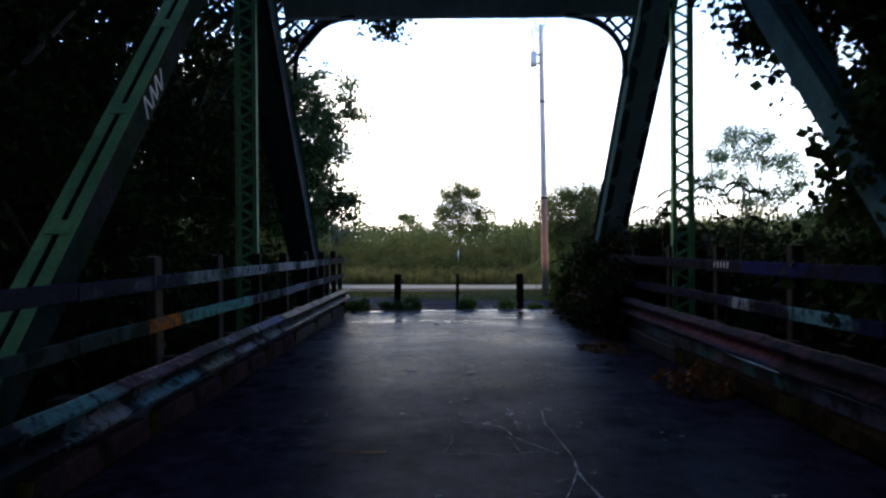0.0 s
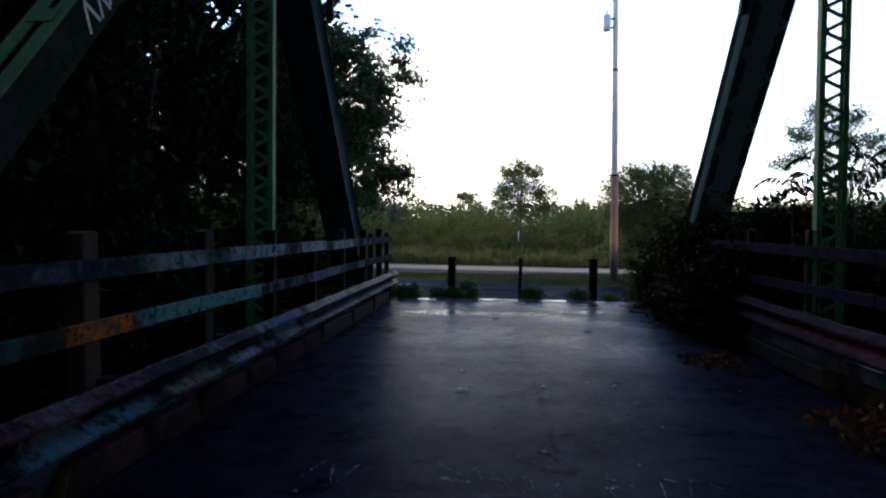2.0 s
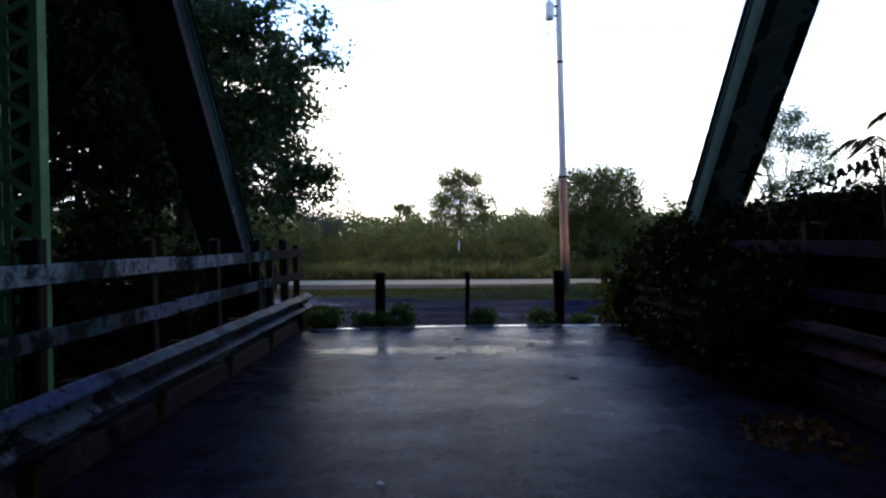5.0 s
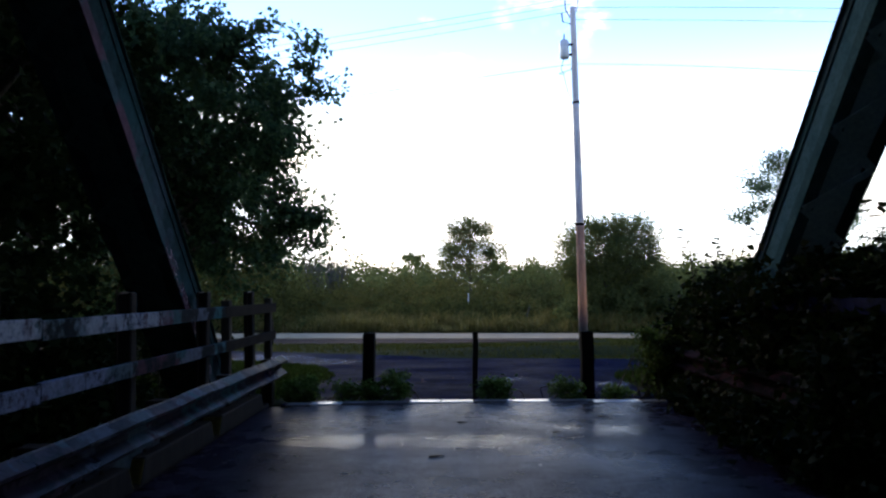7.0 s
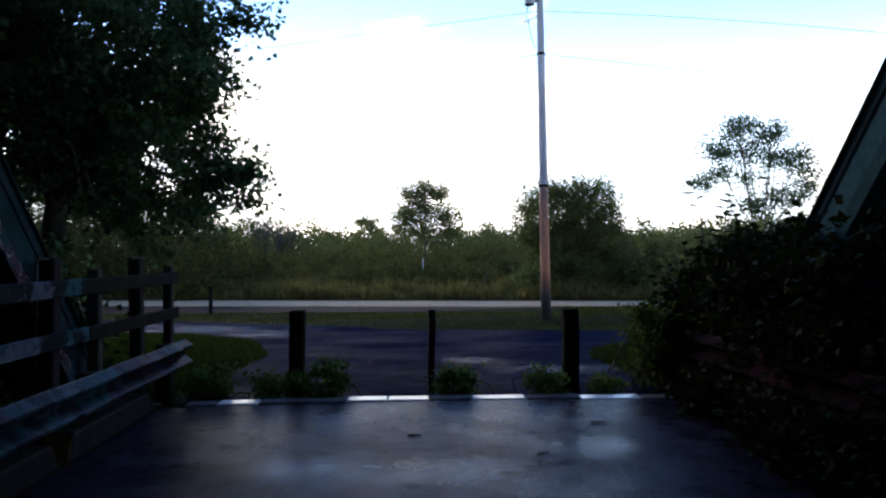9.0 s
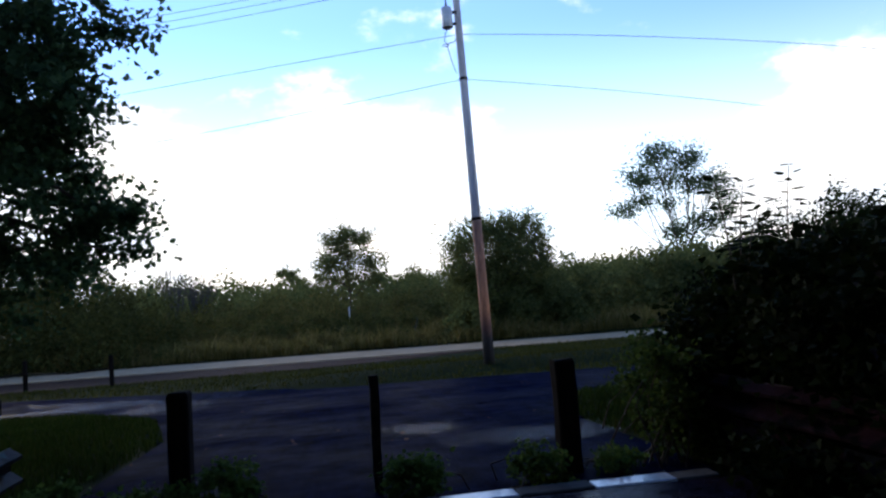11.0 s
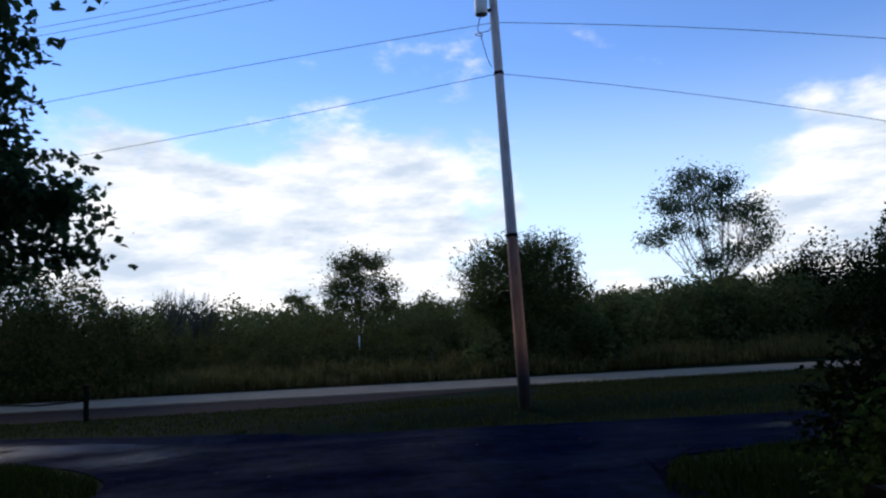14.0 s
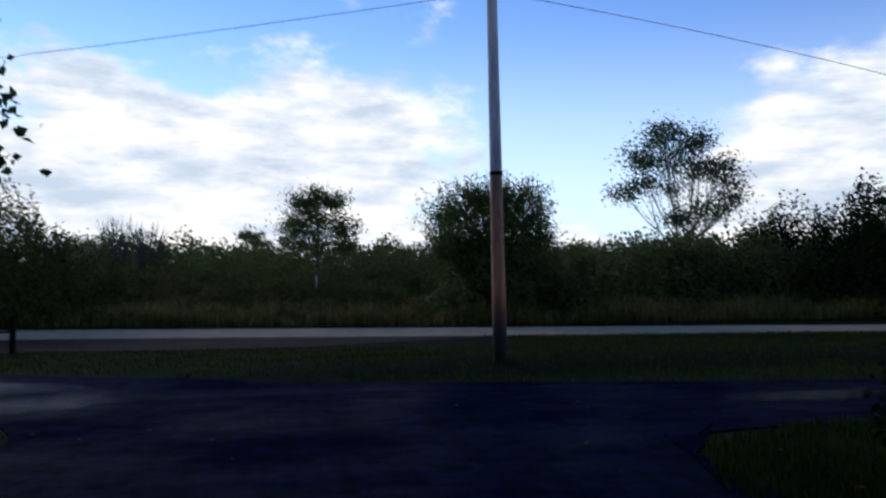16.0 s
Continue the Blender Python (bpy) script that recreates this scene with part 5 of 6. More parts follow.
# ---------------------------------------------------------------- beyond the road
tree("round_tree", (10.2, 40.0, -1.1), "round bushy green tree beyond the road", 3.2, 0.16,
     [((0, 0, 4.6), (3.1, 2.9, 2.5), 300), ((-1.4, 0, 4.9), (1.9, 2.0, 2.0), 90), ((1.5, 0, 4.8), (1.9, 2.0, 2.0), 90), ((0, 0, 2.2), (3.6, 3.2, 2.2), 240)], 0.15, F_FAR, per=80, sprig=1.25, seed=31, limbs=10, shell=0.5, rise=0.6, aspect=0.26)
tree("field_tree", (1.5, 64.0, -1.1), "small upright tree standing alone in the field", 4.6, 0.15,
     [((0, 0, 7.0), (2.3, 2.0, 2.1), 90), ((-1.4, 0, 8.4), (1.0, 1.1, 1.1), 28), ((0.1, 0, 9.1), (1.1, 1.1, 1.0), 30), ((1.5, 0, 8.4), (1.0, 1.0, 1.0), 26), ((-2.0, 0, 6.3), (1.2, 1.4, 1.5), 40), ((2.1, 0, 6.2), (1.1, 1.4, 1.4), 36), ((-2.6, 0, 5.0), (0.8, 1.2, 0.9), 16), ((2.5, 0, 4.9), (0.7, 1.2, 0.8), 14), ((3.2, 0, 6.6), (0.25, 0.3, 0.5), 5), ((0, 0, 5.0), (2.2, 1.6, 0.8), 26)], 0.18, F_FAR, per=36, spread=0.40, shell=0.1, seed=32, fork=0.5, bough=True, flat=0.8)
tree("airy_tree", (29.4, 53.0, -1.1), "tall airy tree with fanning stems and thin leaves", 5.4, 0.2,
     [((-1.7, 0, 13.2), (1.5, 1.5, 1.2), 64), ((1.0, 0, 12.8), (1.5, 1.5, 1.2), 61), ((-3.6, 0, 11.3), (1.4, 1.5, 1.2), 54), ((-1.0, 0, 11.2), (1.7, 1.6, 0.9), 42), ((3.1, 0, 10.7), (1.6, 1.6, 1.1), 54), ((4.2, 0, 9.0), (1.0, 1.2, 1.3), 38), ((1.4, 0, 10.6), (1.4, 1.4, 0.9), 32),
      ((-4.9, 0, 8.6), (1.3, 1.1, 0.55), 29), ((-3.2, 0, 9.4), (1.2, 1.2, 0.7), 26), ((3.1, 0, 7.6), (1.3, 1.2, 0.9), 32), ((-1.0, 0, 8.9), (1.3, 1.2, 1.0), 19), ((1.2, 0, 7.4), (1.7, 1.2, 1.0), 35), ((-0.6, 0, 6.6), (1.6, 1.2, 0.8), 32)], 0.19, F_AIRY, per=24, spread=0.50, seed=33, aspect=0.40, fork=0.4, shell=0.1, bough=True, flat=0.75)
tree("field_tree", (-6.7, 112.0, -1.1), "flat-topped tree far off on the skyline", 5.5, 0.2,
     [((-0.7, 0, 8.2), (1.3, 1.5, 0.5), 14), ((0.9, 0, 8.0), (1.2, 1.5, 0.45), 12), ((0.2, 0, 7.0), (1.2, 1.2, 0.4), 6)], 0.26, F_FAR, per=44, spread=0.35, seed=34, fork=0.5, bough=True)


def leaf_stuff(name, centres, leaf, mat, label, cat, seed, aspect=0.4):
    rng = np.random.default_rng(seed)
    ob = new(name, quads(name, leaf_quads(centres, leaf, rng, aspect, 0.1), mat))
    return tagged(ob, label, cat, kind="stuff")


def hill(x, s, o):
    return math.sin(x * 0.31 * s + o) + 0.6 * math.sin(x * 0.83 * s + 1.7 * o) + 0.4 * math.sin(x * 2.1 * s + 0.6 * o)


def shrubs(name, n, x0, x1, y0, y1, radius, height, per, leaf, mat, label, cat, seed):
    """Many rounded shrubs, grown into one another: leaves on the upper skin of each."""
    rng = np.random.default_rng(seed)
    cx, cy = rng.uniform(x0, x1, n), rng.uniform(y0, y1, n)
    r = radius * rng.uniform(0.6, 1.4, n)
    h = np.array([height(a, b) for a, b in zip(cx, cy)]) * rng.uniform(0.85, 1.1, n)
    d = unit(rng.normal(size=(n, per, 3)).reshape(-1, 3)).reshape(n, per, 3)
    d[..., 2] = np.abs(d[..., 2])
    k = 0.8 + 0.2 * rng.random((n, per, 1)) + 0.10 * np.sin(7 * d[..., :1] + cx[:, None, None]) + 0.08 * np.sin(9 * d[..., 1:2] + cy[:, None, None])
    p = d * k
    p = p * np.stack([r, r, h], 1)[:, None, :] + np.stack([cx, cy, np.full(n, -1.15)], 1)[:, None, :]
    return leaf_stuff(name, p.reshape(-1, 3), leaf, mat, label, cat, seed + 1, 0.42)


shrubs("field_brush", 225, -41, 52, 44, 61, 1.8, lambda x, y: 2.3 + (y - 46) * 0.13 + 0.2 * hill(x, 0.7, 1.0), 1300, 0.145, F_BRUSH, "dense green brush beyond the road", "brush", 51)
shrubs("far_brush", 155, -60, 80, 62, 86, 2.8, lambda x, y: 5.4 + 0.2 * hill(x, 0.4, 2.0), 1200, 0.21, F_FAR, "band of green shrubs across the field", "brush", 52)
shrubs("far_woods", 142, -100, 122, 112, 140, 6.0, lambda x, y: 8.0 + 0.4 * hill(x, 0.2, 4.0), 720, 0.56, F_FAR, "distant line of woods on the horizon", "woods", 53)
shrubs("roadside_trees", 42, 31, 54, 34, 50, 2.2, lambda x, y: 7.2 + 0.6 * hill(x, 0.8, 1.0) + 0.03 * (x - 33), 1900, 0.22, F_WOOD, "dark trees along the road", "woods", 54)
shrubs("roadside_shrubs", 34, 12, 34, 40, 52, 2.0, lambda x, y: 4.7 + 0.5 * hill(x, 0.8, 1.0), 1000, 0.25, F_FAR, "green shrubs beside the round tree", "woods", 57)
shrubs("roadside_trees", 64, -45, -11.5, 38, 52, 2.3, lambda x, y: 4.6 + 0.35 * hill(x, 0.7, 3.0) + min(2.4, max(0, -12.5 - x) * 0.9), 1500, 0.19, F_SCRUB, "dark shrubs along the road", "woods", 55)
shrubs("verge_shrubs", 14, 6.5, 14.5, 36.8, 40, 1.3, lambda x, y: 2.4, 800, 0.2, F_FAR, "low shrubs round the foot of the round tree", "brush", 58)


def grass(name, n, region, height, width, mat, label, seed, lean=0.4, tall=None):
    rng = np.random.default_rng(seed)
    x0, x1, y0, y1, keep = region
    x, y = rng.uniform(x0, x1, n), rng.uniform(y0, y1, n)
    ok = np.array([keep(a, b) for a, b in zip(x, y)])
    x, y = x[ok], y[ok]
    z = np.array([ground_z(a, b) for a, b in zip(x, y)]) - 0.01
    h = height * tall(x, y) if tall else height
    ob = new(name, quads(name, blade_quads(np.stack([x, y, z], 1), h, rng, width, lean), mat))
    return tagged(ob, label, "grass", kind="stuff")


def tuft(x, y):
    """How high the meadow stands here, as a share of its full height."""
    a = np.sin(x * 0.9 + 1.3 * np.sin(y * 0.8)) * np.sin(y * 1.1 + 0.7 * np.sin(x * 1.7))
    return np.clip(0.72 + 0.34 * a + 0.18 * np.sin(x * 3.7 + y * 2.9), 0.25, 1.3)


grass("tall_grass", 84000, (-39, 47, 35.0, 47, lambda x, y: y > 36.1 - 0.16 * x), 1.15, 0.06, F_GRASS, "tall yellow-green meadow grass beyond the road", 61, 1.1, tuft)
shrubs("meadow_brush", 150, -39, 47, 38.6, 45, 1.0, lambda x, y: 1.0 + 0.16 * (y - 38.6) + 0.2 * hill(x, 1.3, 2.0), 330, 0.16, F_SCRUB, "low brush and weeds growing through the meadow", "brush", 66)


def off_pavement(x, y):
    """True where the lawn grows: not on the turn-out, the drive or the road."""
    if y < 0.3 or (abs(x) < 2.85 and y < 7.5):
        return False
    far_y = np.interp(x, [p[0] for p in FARX], [p[1] for p in FARX]) + 0.12
    if y > far_y:
        return y < 30.6 - 0.16 * x and (x > 7 or y < 25.4 - 0.10 * (x + 6))
    if x <= -2.75:
        return y < np.interp(x, [-40, -20, -11, -6.5, -4.0, -2.75], [28.5, 21.3, 17.2, 14.6, 10.9, 6.0]) - 0.1
    if x >= 2.7:
        return y < np.interp(x, [2.75, 3.2, 4.1, 6.2, 20, 40], [4.2, 6.2, 7.9, 8.8, 8.3, 7]) + 0.05
    return False


grass("lawn_strip", 70000, (-24, 26, 13, 34, off_pavement), 0.13, 0.028, F_VERGE, "mown green verge between the turn-out and the road", 62)
grass("lawn", 60000, (-13, -2.7, 0.3, 18, off_pavement), 0.14, 0.022, F_LAWN, "green lawn beside the bridge end", 63)
grass("lawn", 30000, (2.7, 14, 0.3, 9, off_pavement), 0.14, 0.022, F_LAWN, "green lawn beside the bridge end", 64)


# ---------------------------------------------------------------- puddles, litter, chalk, graffiti
def water(nt, b, most=0.42, rough=(0.10, 0.24)):
    """A film of water that thins out to nothing towards its rim."""
    b.inputs["Base Color"].default_value = (0.012, 0.012, 0.016, 1)
    b.inputs["IOR"].default_value = 1.33
    b.inputs["Specular IOR Level"].default_value = 0.5
    n = noise_tex(nt, 4, 6, 0.65)
    nt.links.new(ramp_of(nt, n, (0.3, (rough[0],) * 3), (0.7, (rough[1],) * 3)), b.inputs["Roughness"])
    tc = nt.nodes.new("ShaderNodeTexCoord")
    mp = nnode(nt, "Mapping", Location=(-1, -1, 0), Scale=(2, 2, 0))
    nt.links.new(tc.outputs["Generated"], mp.inputs["Vector"])
    ln = nt.nodes.new("ShaderNodeVectorMath")
    ln.operation = "LENGTH"
    nt.links.new(mp.outputs[0], ln.inputs[0])
    add = nt.nodes.new("ShaderNodeMath")
    add.operation = "MULTIPLY_ADD"
    nt.links.new(n, add.inputs[0])
    add.inputs[1].default_value = 1.3
    nt.links.new(ln.outputs["Value"], add.inputs[2])
    fade = nnode(nt, "MapRange")
    fade.interpolation_type = "SMOOTHSTEP"
    for key, v in (("From Min", 0.45), ("From Max", 1.5), ("To Min", most), ("To Max", 0.0)):
        fade.inputs[key].default_value = v
    nt.links.new(add.outputs[0], fade.inputs["Value"])
    tr = nt.nodes.new("ShaderNodeBsdfTransparent")
    mx = nt.nodes.new("ShaderNodeMixShader")
    nt.links.new(fade.outputs["Result"], mx.inputs["Fac"])
    nt.links.new(tr.outputs[0], mx.inputs[1])
    nt.links.new(b.outputs[0], mx.inputs[2])
    nt.links.new(mx.outputs[0], nt.nodes["Material Output"].inputs["Surface"])


M_WATER = material("rain_water", water)
M_POOL = material("standing_water", lambda nt, b: water(nt, b, 0.38, (0.32, 0.5)))


def deck_z(x):
    return 0.035 * (1 - (x / DECK_W) ** 2)


def puddle(x, y, rx, ry, seed, height, turn=0.0, mat=None):
    rng = random.Random(seed)
    bm = bmesh.new()
    n = 40
    ph = [rng.uniform(0, 6.28) for _ in range(4)]
    c = bm.verts.new((x, y, height(x, y)))
    ring = []
    for k in range(n):
        a = 2 * math.pi * k / n
        r = 1 + 0.22 * math.sin(2 * a + ph[0]) + 0.16 * math.sin(3 * a + ph[1]) + 0.12 * math.sin(5 * a + ph[2]) + 0.08 * math.sin(9 * a + ph[3])
        px, py = r * rx * math.cos(a), r * ry * math.sin(a)
        px, py = px * math.cos(turn) - py * math.sin(turn), px * math.sin(turn) + py * math.cos(turn)
        ring.append(bm.verts.new((x + px, y + py, height(x + px, y + py))))
    for k in range(n):
        bm.faces.new((c, ring[k], ring[(k + 1) % n]))
    tagged(part("puddle", bm, mat or M_WATER), "thin film of rain water on asphalt", "puddle", kind="structure")


def on_deck(x, y):
    return deck_z(x) + 0.008


def on_lot(x, y):
    return prof(y) + 0.043


puddle(-1.3, -2.5, 1.15, 0.62, 1, on_deck)
puddle(-0.1, -2.6, 0.9, 0.45, 2, on_deck)
puddle(1.35, -2.1, 0.75, 0.5, 3, on_deck)
puddle(-8.8, 17.2, 5.2, 2.0, 4, on_lot, -0.38, M_POOL)
puddle(-4.8, 14.6, 2.4, 1.7, 5, on_lot, -0.8, M_POOL)
puddle(0.8, 4.8, 0.9, 0.8, 6, on_lot, 0.0, M_POOL)
puddle(1.9, 3.1, 1.2, 1.2, 7, on_lot, 0.0, M_POOL)
puddle(8.8, 11.4, 3.2, 1.1, 8, on_lot, -0.2)


def ribbon(bm, pts, w):
    P = smooth_line([(x, y, 0) for x, y in pts], 6)
    prev = None
    for i, p in enumerate(P):
        d = (P[min(i + 1, len(P) - 1)] - P[max(i - 1, 0)])
        nrm = Vector((-d.y, d.x, 0)).normalized() * w * (0.6 + 0.4 * math.sin(i * 1.3))
        a, b = p + nrm, p - nrm
        va, vb = bm.verts.new((a.x, a.y, deck_z(a.x) + 0.006)), bm.verts.new((b.x, b.y, deck_z(b.x) + 0.006))
        if prev:
            bm.faces.new((prev[0], va, vb, prev[1]))
        prev = (va, vb)


def build_chalk():
    rng = random.Random(9)
    lines = [[(-0.16, -11.46), (0.05, -11.54), (0.19, -11.69), (0.24, -11.95), (0.37, -12.19), (0.53, -12.46)],
             [(0.59, -11.02), (0.55, -11.54), (0.58, -11.9), (0.61, -12.6), (0.57, -12.93), (0.41, -13.46)],
             [(0.60, -12.68), (0.59, -12.97), (0.64, -13.46)],
             [(0.29, -10.9), (0.27, -11.2), (0.31, -11.5), (0.30, -11.77)], [(0.07, -11.88), (0.19, -11.95), (0.25, -12.42)],
             [(-0.31, -12.46), (-0.02, -12.41), (0.11, -12.48), (0.48, -12.36)], [(-0.26, -11.91), (-0.25, -12.08), (-0.32, -12.44)],
             [(-1.58, -11.18), (-1.53, -11.0), (-1.49, -10.82)], [(-1.42, -10.91), (-1.35, -11.24), (-1.25, -10.87)],
             [(-0.76, -10.82), (-0.59, -11.03), (-0.5, -10.87)], [(-0.77, -11.11), (-0.54, -11.16)],
             [(0.72, -11.24), (0.79, -10.97), (0.94, -11.11)], [(0.41, -13.1), (0.58, -12.96), (0.72, -12.91)]]
    for k in range(16):
        x, y, a = rng.uniform(-0.5, 1.1), rng.uniform(-13.3, -10.9), rng.uniform(0, 6.28)
        pts = [(x, y)]
        for _ in range(rng.randint(1, 4)):
            a += rng.uniform(-1.1, 1.1)
            x, y = x + 0.11 * math.cos(a), y + 0.11 * math.sin(a)
            pts.append((x, y))
        lines.append(pts)
    t = thing("chalk_drawing", (0, 0, 0.04), "faint white chalk scribbles on the bridge deck", "chalk drawing")
    for k, pts in enumerate(lines):
        bm = bmesh.new()
        ribbon(bm, pts, 0.007 if k < 2 else rng.uniform(0.006, 0.010) if k < 13 else rng.uniform(0.003, 0.007))
        for v in bm.verts:
            v.co.z -= 0.04
        part("chalk_line", bm, M_CHALK if k < 3 else M_CHALK_FAINT, t)
    for x, y, r in ((0.28, -11.17, 0.022), (0.31, -11.5, 0.02), (-0.09, -10.51, 0.02), (0.06, -11.5, 0.018), (0.65, -10.99, 0.018), (1.59, -11.95, 0.016), (0.86, -11.5, 0.014), (0.3, -11.02, 0.016), (1.7, -13.38, 0.014)):
        bm = bmesh.new()
        ribbon(bm, [(x - r * 1.6, y + rng.uniform(-r, r) * 1.5), (x, y), (x + r * 1.4, y + rng.uniform(-r, r) * 2)], r)
        for v in bm.verts:
            v.co.z -= 0.039
        part("chalk_smudge", bm, M_CHALK, t)
    for k in range(9):
        bm = bmesh.new()
        x, y = -1.25 + 0.05 * k, -12.27 - 0.012 * k + rng.uniform(-0.05, 0.05)
        ribbon(bm, [(x, y), (x + 0.06, y - 0.02), (x + rng.uniform(0.1, 0.2), y - rng.uniform(-0.02, 0.05))], rng.uniform(0.02, 0.045))
        for v in bm.verts:
            v.co.z -= 0.0405 - 0.0004 * k
        part("paint_smear", bm, M_ORANGE, t, "rusty orange paint smear")
    tar = [[(-0.12, -10.86), (-0.02, -10.9), (0.1, -10.95)], [(-0.06, -10.55), (-0.03, -10.62), (0.02, -10.7)]]
    for k in range(14):
        x, y = 0.02 + rng.uniform(-0.07, 0.07), -7.2 - 0.24 * k
        tar.append([(x, y), (x + rng.uniform(-0.05, 0.05), y - 0.06), (x + rng.uniform(-0.05, 0.05), y - rng.uniform(0.1, 0.2))])
    for k, pts in enumerate(tar):
        w = (0.06, 0.035)[k] if k < 2 else rng.uniform(0.006, 0.022)
        bm = bmesh.new()
        ribbon(bm, pts, w)
        for v in bm.verts:
            v.co.z -= 0.0415
        part("tar_smudge", bm, M_CRACK, t, "dark tar smudge")
    bm = bmesh.new()
    ribbon(bm, [(-1.6, -10.66), (-0.4, -10.7), (0.5, -10.74), (1.1, -10.8)], 0.008)
    for v in bm.verts:
        v.co.z -= 0.04
    part("deck_joint", bm, M_JOINT, t, "pale line of grit along a deck joint")


build_chalk()


def leaf_litter(name, n, place, size, mat, label, seed):
    rng = np.random.default_rng(seed)
    p = np.array([place(rng) for _ in range(n)])
    q = leaf_quads(p, size, rng, 0.45, 0.0, 0.25)
    if name == "fallen_leaves":
        # pressed nearly flat on the wet ground
        q[..., 2] = p[:, None, 2] + np.abs(q[..., 2] - p[:, None, 2]) * 0.15
    return tagged(new(name, quads(name, q, mat)), label, "leaves", kind="stuff")


def in_pile(cx, cy, rx, ry, h):
    def f(rng):
        a, r = rng.uniform(0, 2 * np.pi), rng.random() ** 0.5
        return cx + rx * r * np.cos(a), cy + ry * r * np.sin(a), 0.03 + h * rng.random() * (1 - r)
    return f


leaf_litter("leaf_pile", 170, in_pile(2.38, -9.85, 0.34, 0.75, 0.28), 0.085, F_DRY, "heap of dry brown vine leaves against the kerb", 81)
leaf_litter("leaf_pile", 150, in_pile(2.05, -6.85, 0.35, 0.6, 0.12), 0.075, F_DRY, "dry brown leaves at the foot of the bush", 82)
leaf_litter("fallen_leaves", 24, lambda r: (r.uniform(-1.6, 2.3), r.uniform(-14, -0.4), 0.045), 0.055, F_PALE, "few fallen leaves scattered on the deck", 83)
leaf_litter("fallen_leaves", 3, in_pile(2.58, -2.0, 0.16, 0.12, 0.06), 0.09, F_PALE, "few bleached leaves at the foot of the bush", 85)
leaf_litter("fallen_leaves", 60, lambda r: (lambda x, y: (x, y, prof(y) + 0.05))(r.uniform(-4, 5), r.uniform(1.5, 14)), 0.06, F_DRY, "few fallen leaves scattered on the drive", 84)


def paper_scrap(x, y, size, seed):
    """A trodden scrap of paper: a small sheet, torn round its rim and crumpled."""
    rng = random.Random(seed)
    bm = bmesh.new()
    hub = bm.verts.new((0, 0, size * 0.16))
    rings = []
    for r in (0.5, 1.0):
        rings.append([bm.verts.new((size * r * rng.uniform(0.7, 1.15) * math.cos(a * 0.628), 0.6 * size * r * rng.uniform(0.6, 1.15) * math.sin(a * 0.628), size * rng.uniform(0.0, 0.28))) for a in range(10)])
    for a in range(10):
        b = (a + 1) % 10
        bm.faces.new((hub, rings[0][a], rings[0][b]))
        bm.faces.new((rings[0][a], rings[1][a], rings[1][b], rings[0][b]))
    bmesh.ops.solidify(bm, geom=bm.faces[:], thickness=0.002)
    ob = part("paper_scrap", bm, M_PAPER)
    ob.matrix_world = pose(x, y, deck_z(x) + 0.006, 0, 0, rng.uniform(0, 360))
    tagged(ob, "small crumpled scrap of wet white paper on the deck", "paper scrap", "scraps on the deck")


for k, (x, y, size) in enumerate(((-0.72, -8.68, 0.07), (-0.78, -7.74, 0.035), (0.0, -8.93, 0.06), (0.72, -8.33, 0.038), (0.03, -8.45, 0.03), (-0.09, -10.5, 0.03))):
    paper_scrap(x, y, size, 300 + k)


def build_twigs():
    rng = random.Random(12)
    for x, y, l in ((1.43, -1.2, 0.16), (-0.45, -3.25, 0.14), (0.75, -2.2, 0.1), (-0.2, -1.6, 0.12), (0.9, -4.6, 0.1), (-2.0, -4.7, 0.2)):
        bm = bmesh.new()
        a = rng.uniform(-0.4, 0.4)
        add_tube(bm, [(-l / 2, 0, 0), (-l / 5, 0.004, 0.001), (l / 4, 0.012, 0.002), (l / 2, 0.02 * a, 0.0)], [0.007, 0.008, 0.006, 0.003], 6)
        ob = part("twig", bm, M_BARK)
        ob.matrix_world = pose(x, y, deck_z(x) + 0.008, 0, 0, math.degrees(a))
        tagged(ob, "dark broken twig lying on the deck", "twig", "twigs on the deck")


build_twigs()


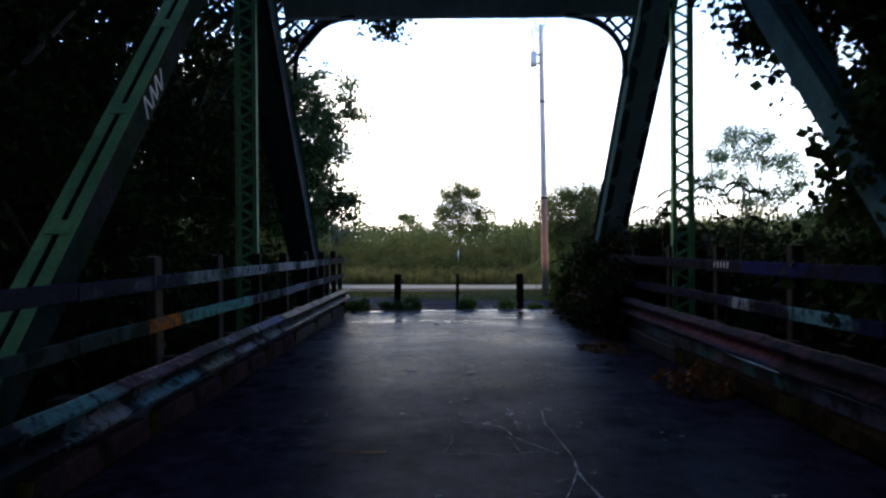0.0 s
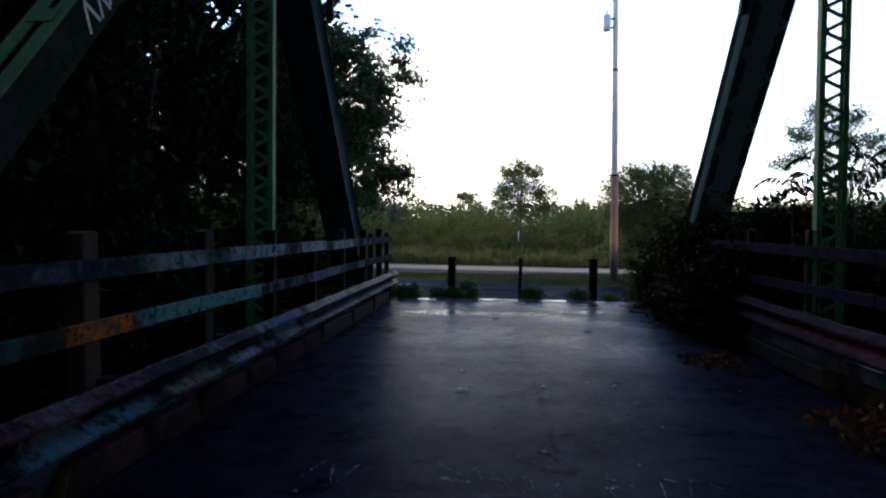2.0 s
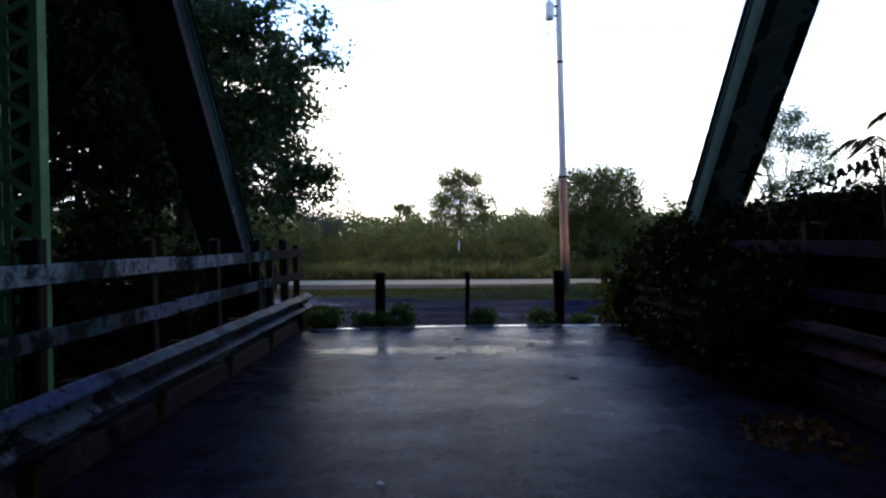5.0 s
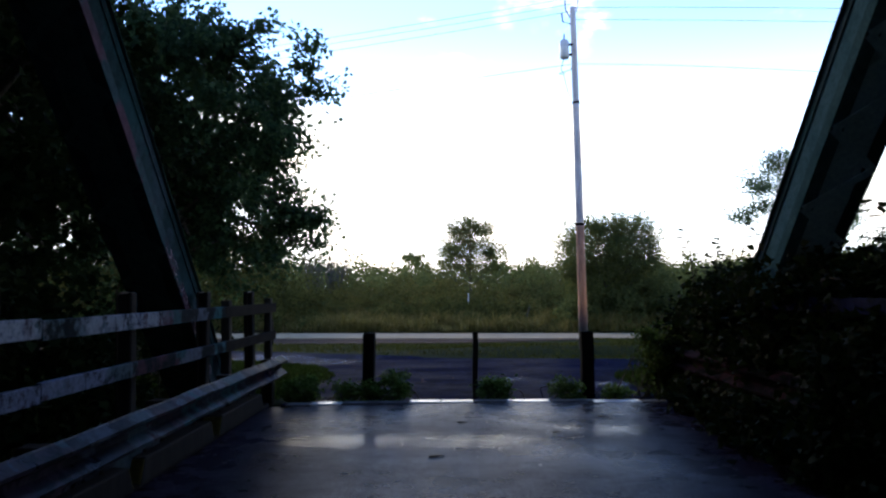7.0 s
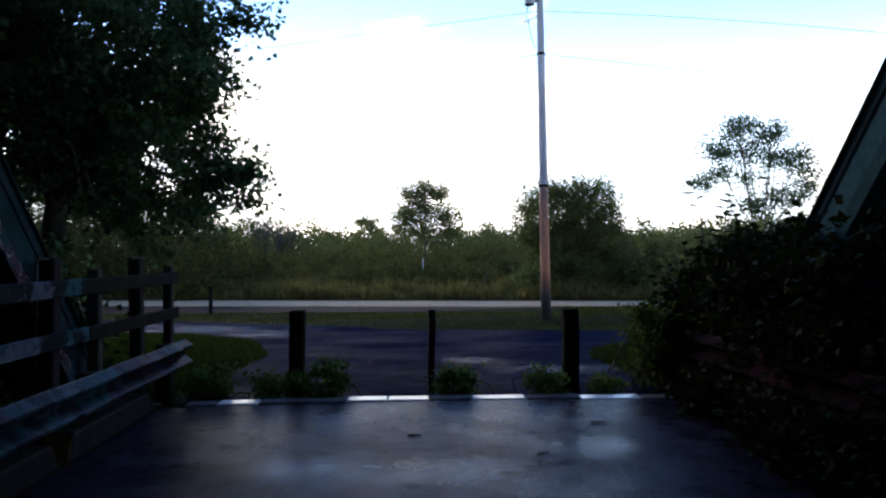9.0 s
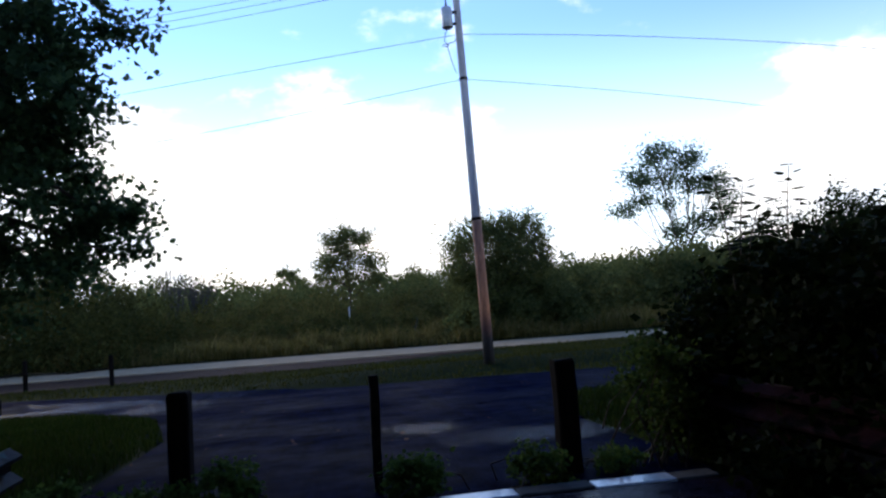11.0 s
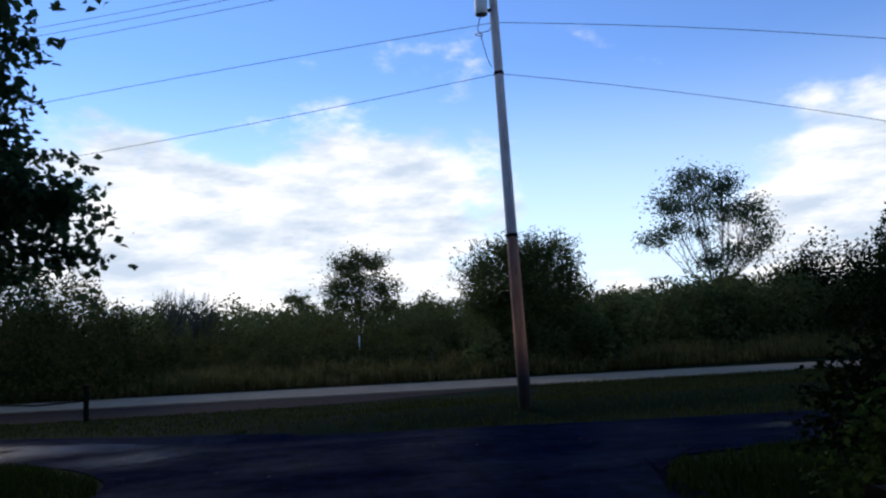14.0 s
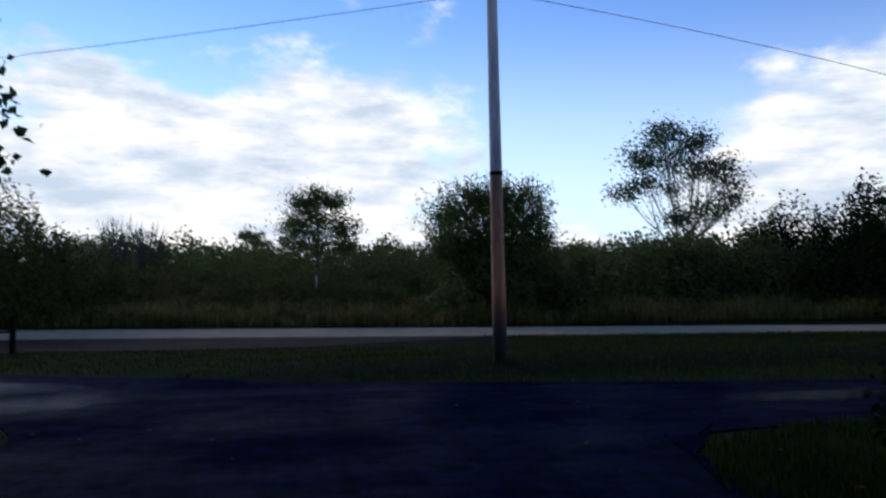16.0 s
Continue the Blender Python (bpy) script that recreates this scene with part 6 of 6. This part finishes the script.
def build_graffiti():
    # sprayed letters that cannot be read: plain strokes on the tie and on the rail
    m, l = aligned((-3.35, NEXT_Y + 0.27, -0.1), (-3.35, HIP_Y + 0.36, HIP_Z - 0.15))
    base = (3.13 + 0.1) / (HIP_Z - 0.05) - 0.5
    t = thing("graffiti", (-2.98, -10.7, 3.1), "pale sprayed graffiti strokes on the green tie", "graffiti")
    inv = Matrix.Translation((2.98, 10.7, -3.1))
    for k, (dz, dy, h, a) in enumerate(((-0.26, 0, 0.2, 20), (-0.17, 0.01, 0.22, -25), (-0.05, 0, 0.2, 18), (0.02, 0, 0.21, -20), (0.12, 0.01, 0.2, 25), (0.2, 0, 0.21, -15), (0.3, 0, 0.18, 30))):
        bm = box((0.004, h, 0.026), inv @ m @ pose(-0.134, dy, base * l + dz, a), 0.0)
        part("stroke", bm, M_SPRAY, t)
    m, l = aligned((-3.35, FOOT_Y, -0.1), (-3.35, HIP_Y, HIP_Z))
    t = thing("graffiti", (-3.07, on_post(1.6), 1.6), "pinkish white sprayed scrolls on the sloping end post", "graffiti")
    inv = Matrix.Translation((3.07, -on_post(1.6), -1.6))
    rng = random.Random(21)
    for k in range(9):
        c, r, a0, turn = -l / 2 + 1.15 + 0.22 * k, rng.uniform(0.035, 0.06), rng.uniform(0, 6.28), rng.choice((-1, 1)) * rng.uniform(3.4, 5.2)
        bm = bmesh.new()
        add_tube(bm, [inv @ m @ Vector((0.276, -0.15 + r * math.cos(a0 + turn * i / 9), c + 0.03 * i / 9 + 1.9 * r * math.sin(a0 + turn * i / 9))) for i in range(10)], 0.007, 4)
        part("stroke", bm, M_SCROLL, t)
    t = thing("graffiti", (2.89, -9.33, 1.33), "small white sprayed strokes on the top rail board", "graffiti")
    for k in range(5):
        bm = box((0.004, 0.02, 0.07), pose(0, -0.2 + 0.1 * k, 0, 12 * (-1) ** k))
        part("stroke", bm, M_SPRAY, t)


build_graffiti()


def leaf_blade(at, way, side, length, width):
    """Corners and faces of one pointed leaf, folded along its midrib and drooping at the tip."""
    at, way, side = (np.array(v, dtype=float) for v in (at, way, side))
    way, side = way / np.linalg.norm(way), side / np.linalg.norm(side)
    up = np.cross(way, side)
    co = []
    for f, w in ((0.0, 0.04), (0.22, 0.75), (0.45, 1.0), (0.72, 0.6), (1.0, 0.0)):
        mid = at + way * length * f - np.array([0, 0, 0.22 * length * f * f])
        co += [mid - side * width * w + up * width * 0.3 * w, mid, mid + side * width * w + up * width * 0.3 * w]
    return co


def leaf_part(blades, parent):
    """One mesh out of a few blades."""
    co, faces = [], []
    for blade in blades:
        o = len(co)
        co += [tuple(v) for v in blade]
        for i in range(4):
            for j in (0, 1):
                k = o + 3 * i + j
                faces.append((k, k + 1, k + 4, k + 3))
    me = bpy.data.meshes.new("leaf")
    me.from_pydata(co, [], faces)
    me.materials.append(F_BUSH)
    ob = new("leaf", me)
    ob.parent = parent


def build_shoot(x, y, z, h, lean, seed, leaf=0.17):
    rng = np.random.default_rng(seed)
    t = thing("vine_shoot", (x, y, z), "young leafy shoot rising out of the bush", "shoot", "shoots above the bush")
    P = smooth_line([Vector((0, 0, 0)), Vector((lean[0] * 0.3, lean[1] * 0.3, h * 0.5)), Vector((lean[0], lean[1], h))], 6)
    bm = bmesh.new()
    add_tube(bm, P, [0.011 - 0.008 * i / len(P) for i in range(len(P))], 5)
    part("stem", bm, M_BARK, t)
    for i, p in enumerate(P[3:]):
        for s in (-1, 1):
            a = i * 1.1 + (0 if s < 0 else math.pi) + rng.uniform(-0.5, 0.5)
            d = np.array([math.cos(a), math.sin(a), rng.uniform(0.0, 0.5)])
            leaf_part([leaf_blade(np.array(p) + d * 0.03, d, np.cross(d, (0, 0, 1)) + rng.normal(size=3) * 0.3, leaf * rng.uniform(0.7, 1.2), leaf * rng.uniform(0.2, 0.27))], t)


for k, (x, y, z, h, lx, ly) in enumerate(((3.0, 0.3, 1.3, 0.95, -0.1, 0), (3.3, 0.6, 1.4, 0.75, 0.25, 0.1), (3.6, 1.2, 1.5, 0.85, 0.1, 0), (4.1, 1.2, 1.5, 1.0, 0.1, 0),
                                          (5.0, 1.2, 1.3, 0.7, 0.15, 0), (5.6, 1.5, 1.3, 0.65, -0.1, 0.2), (3.5, -1.5, 1.4, 0.9, 0.1, 0), (3.9, -3.0, 1.5, 0.8, 0.2, 0), (3.0, -4.4, 1.5, 0.6, -0.2, 0), (4.4, 2.4, 1.3, 0.7, 0, 0.2))):
    build_shoot(x, y, z, h, (lx, ly), 90 + k)


def build_sumac(x, y, z, h, lean, seed):
    rng = np.random.default_rng(seed)
    t = thing("sumac_shoot", (x, y, z), "tall shoot with rows of long drooping leaflets", "shoot", "sumac shoots beside the end post")
    bm = bmesh.new()
    top = Vector((lean[0], lean[1], h))
    P = smooth_line([Vector((0, 0, -0.6)), top * 0.5, top], 5)
    add_tube(bm, P, [0.014 - 0.009 * i / len(P) for i in range(len(P))], 5)
    part("stem", bm, M_BARK, t)
    for k in range(5):
        a = k * 2.4 + rng.uniform(0, 0.6)
        s = np.array(P[min(len(P) - 1, 4 + 2 * k // 2 + k)])
        d = np.array([math.cos(a), math.sin(a), 0.55])
        ln = rng.uniform(0.36, 0.52)
        blades = []
        for i in range(1, 7):
            f = i / 6
            c = s + d * ln * f - np.array([0, 0, 0.30 * f * f])
            for sg in (-1, 1):
                side = np.array([-math.sin(a) * sg, math.cos(a) * sg, -0.55])
                L = 0.14 * rng.uniform(0.8, 1.15)
                blades.append(leaf_blade(c, side, d, L, L * 0.17))
        leaf_part(blades, t)


for k, (x, y, z, h, lx) in enumerate(((3.25, -6.0, 1.6, 0.55, -0.1), (3.55, -5.8, 1.7, 0.75, 0.1), (3.85, -6.2, 1.8, 0.65, 0.15), (4.1, -5.7, 1.8, 0.85, -0.1), (4.4, -6.1, 1.8, 0.7, 0.1), (3.7, -5.2, 1.7, 0.6, 0.0), (4.7, -5.4, 1.8, 0.8, 0.1))):
    build_sumac(x, y, z, h, (lx, 0.05), 130 + k)


def build_dead_shrub(x, y, z, h, seed):
    rng = random.Random(seed)
    bm = bmesh.new()
    for k in range(34):
        a, r = rng.uniform(0, 6.28), rng.uniform(0.2, 2.0)
        top = Vector((r * math.cos(a), 0.5 * r * math.sin(a), h * rng.uniform(0.7, 1.0)))
        add_tube(bm, [Vector((0, 0, 0)), top * 0.5 + Vector((0, 0, 0.4)), top], [0.045, 0.03, 0.012], 4)
        for _ in range(5):
            s = top * rng.uniform(0.5, 0.9)
            add_tube(bm, [s, s + Vector((rng.uniform(-0.6, 0.6), rng.uniform(-0.3, 0.3), rng.uniform(0.3, 0.9)))], [0.022, 0.008], 4)
    ob = part("dead_shrub", bm, M_PALEBARK)
    ob.location = (x, y, z)
    tagged(ob, "bare grey twiggy shrub in the field", "shrub", "bare shrubs")


build_dead_shrub(-13.4, 60, -1, 7.0, 1)
build_dead_shrub(-11.8, 61, -1, 6.6, 2)
bm = bmesh.new()
add_tube(bm, [(0, 0, 0), (0.06, 0, 0.8), (0.25, 0.1, 1.5)], [0.05, 0.04, 0.02], 6)
tagged(part("dead_stalk", bm, M_PALEBARK), "dry pale stalk standing in the meadow", "stalk").location = (4.5, 38.6, -1.1)
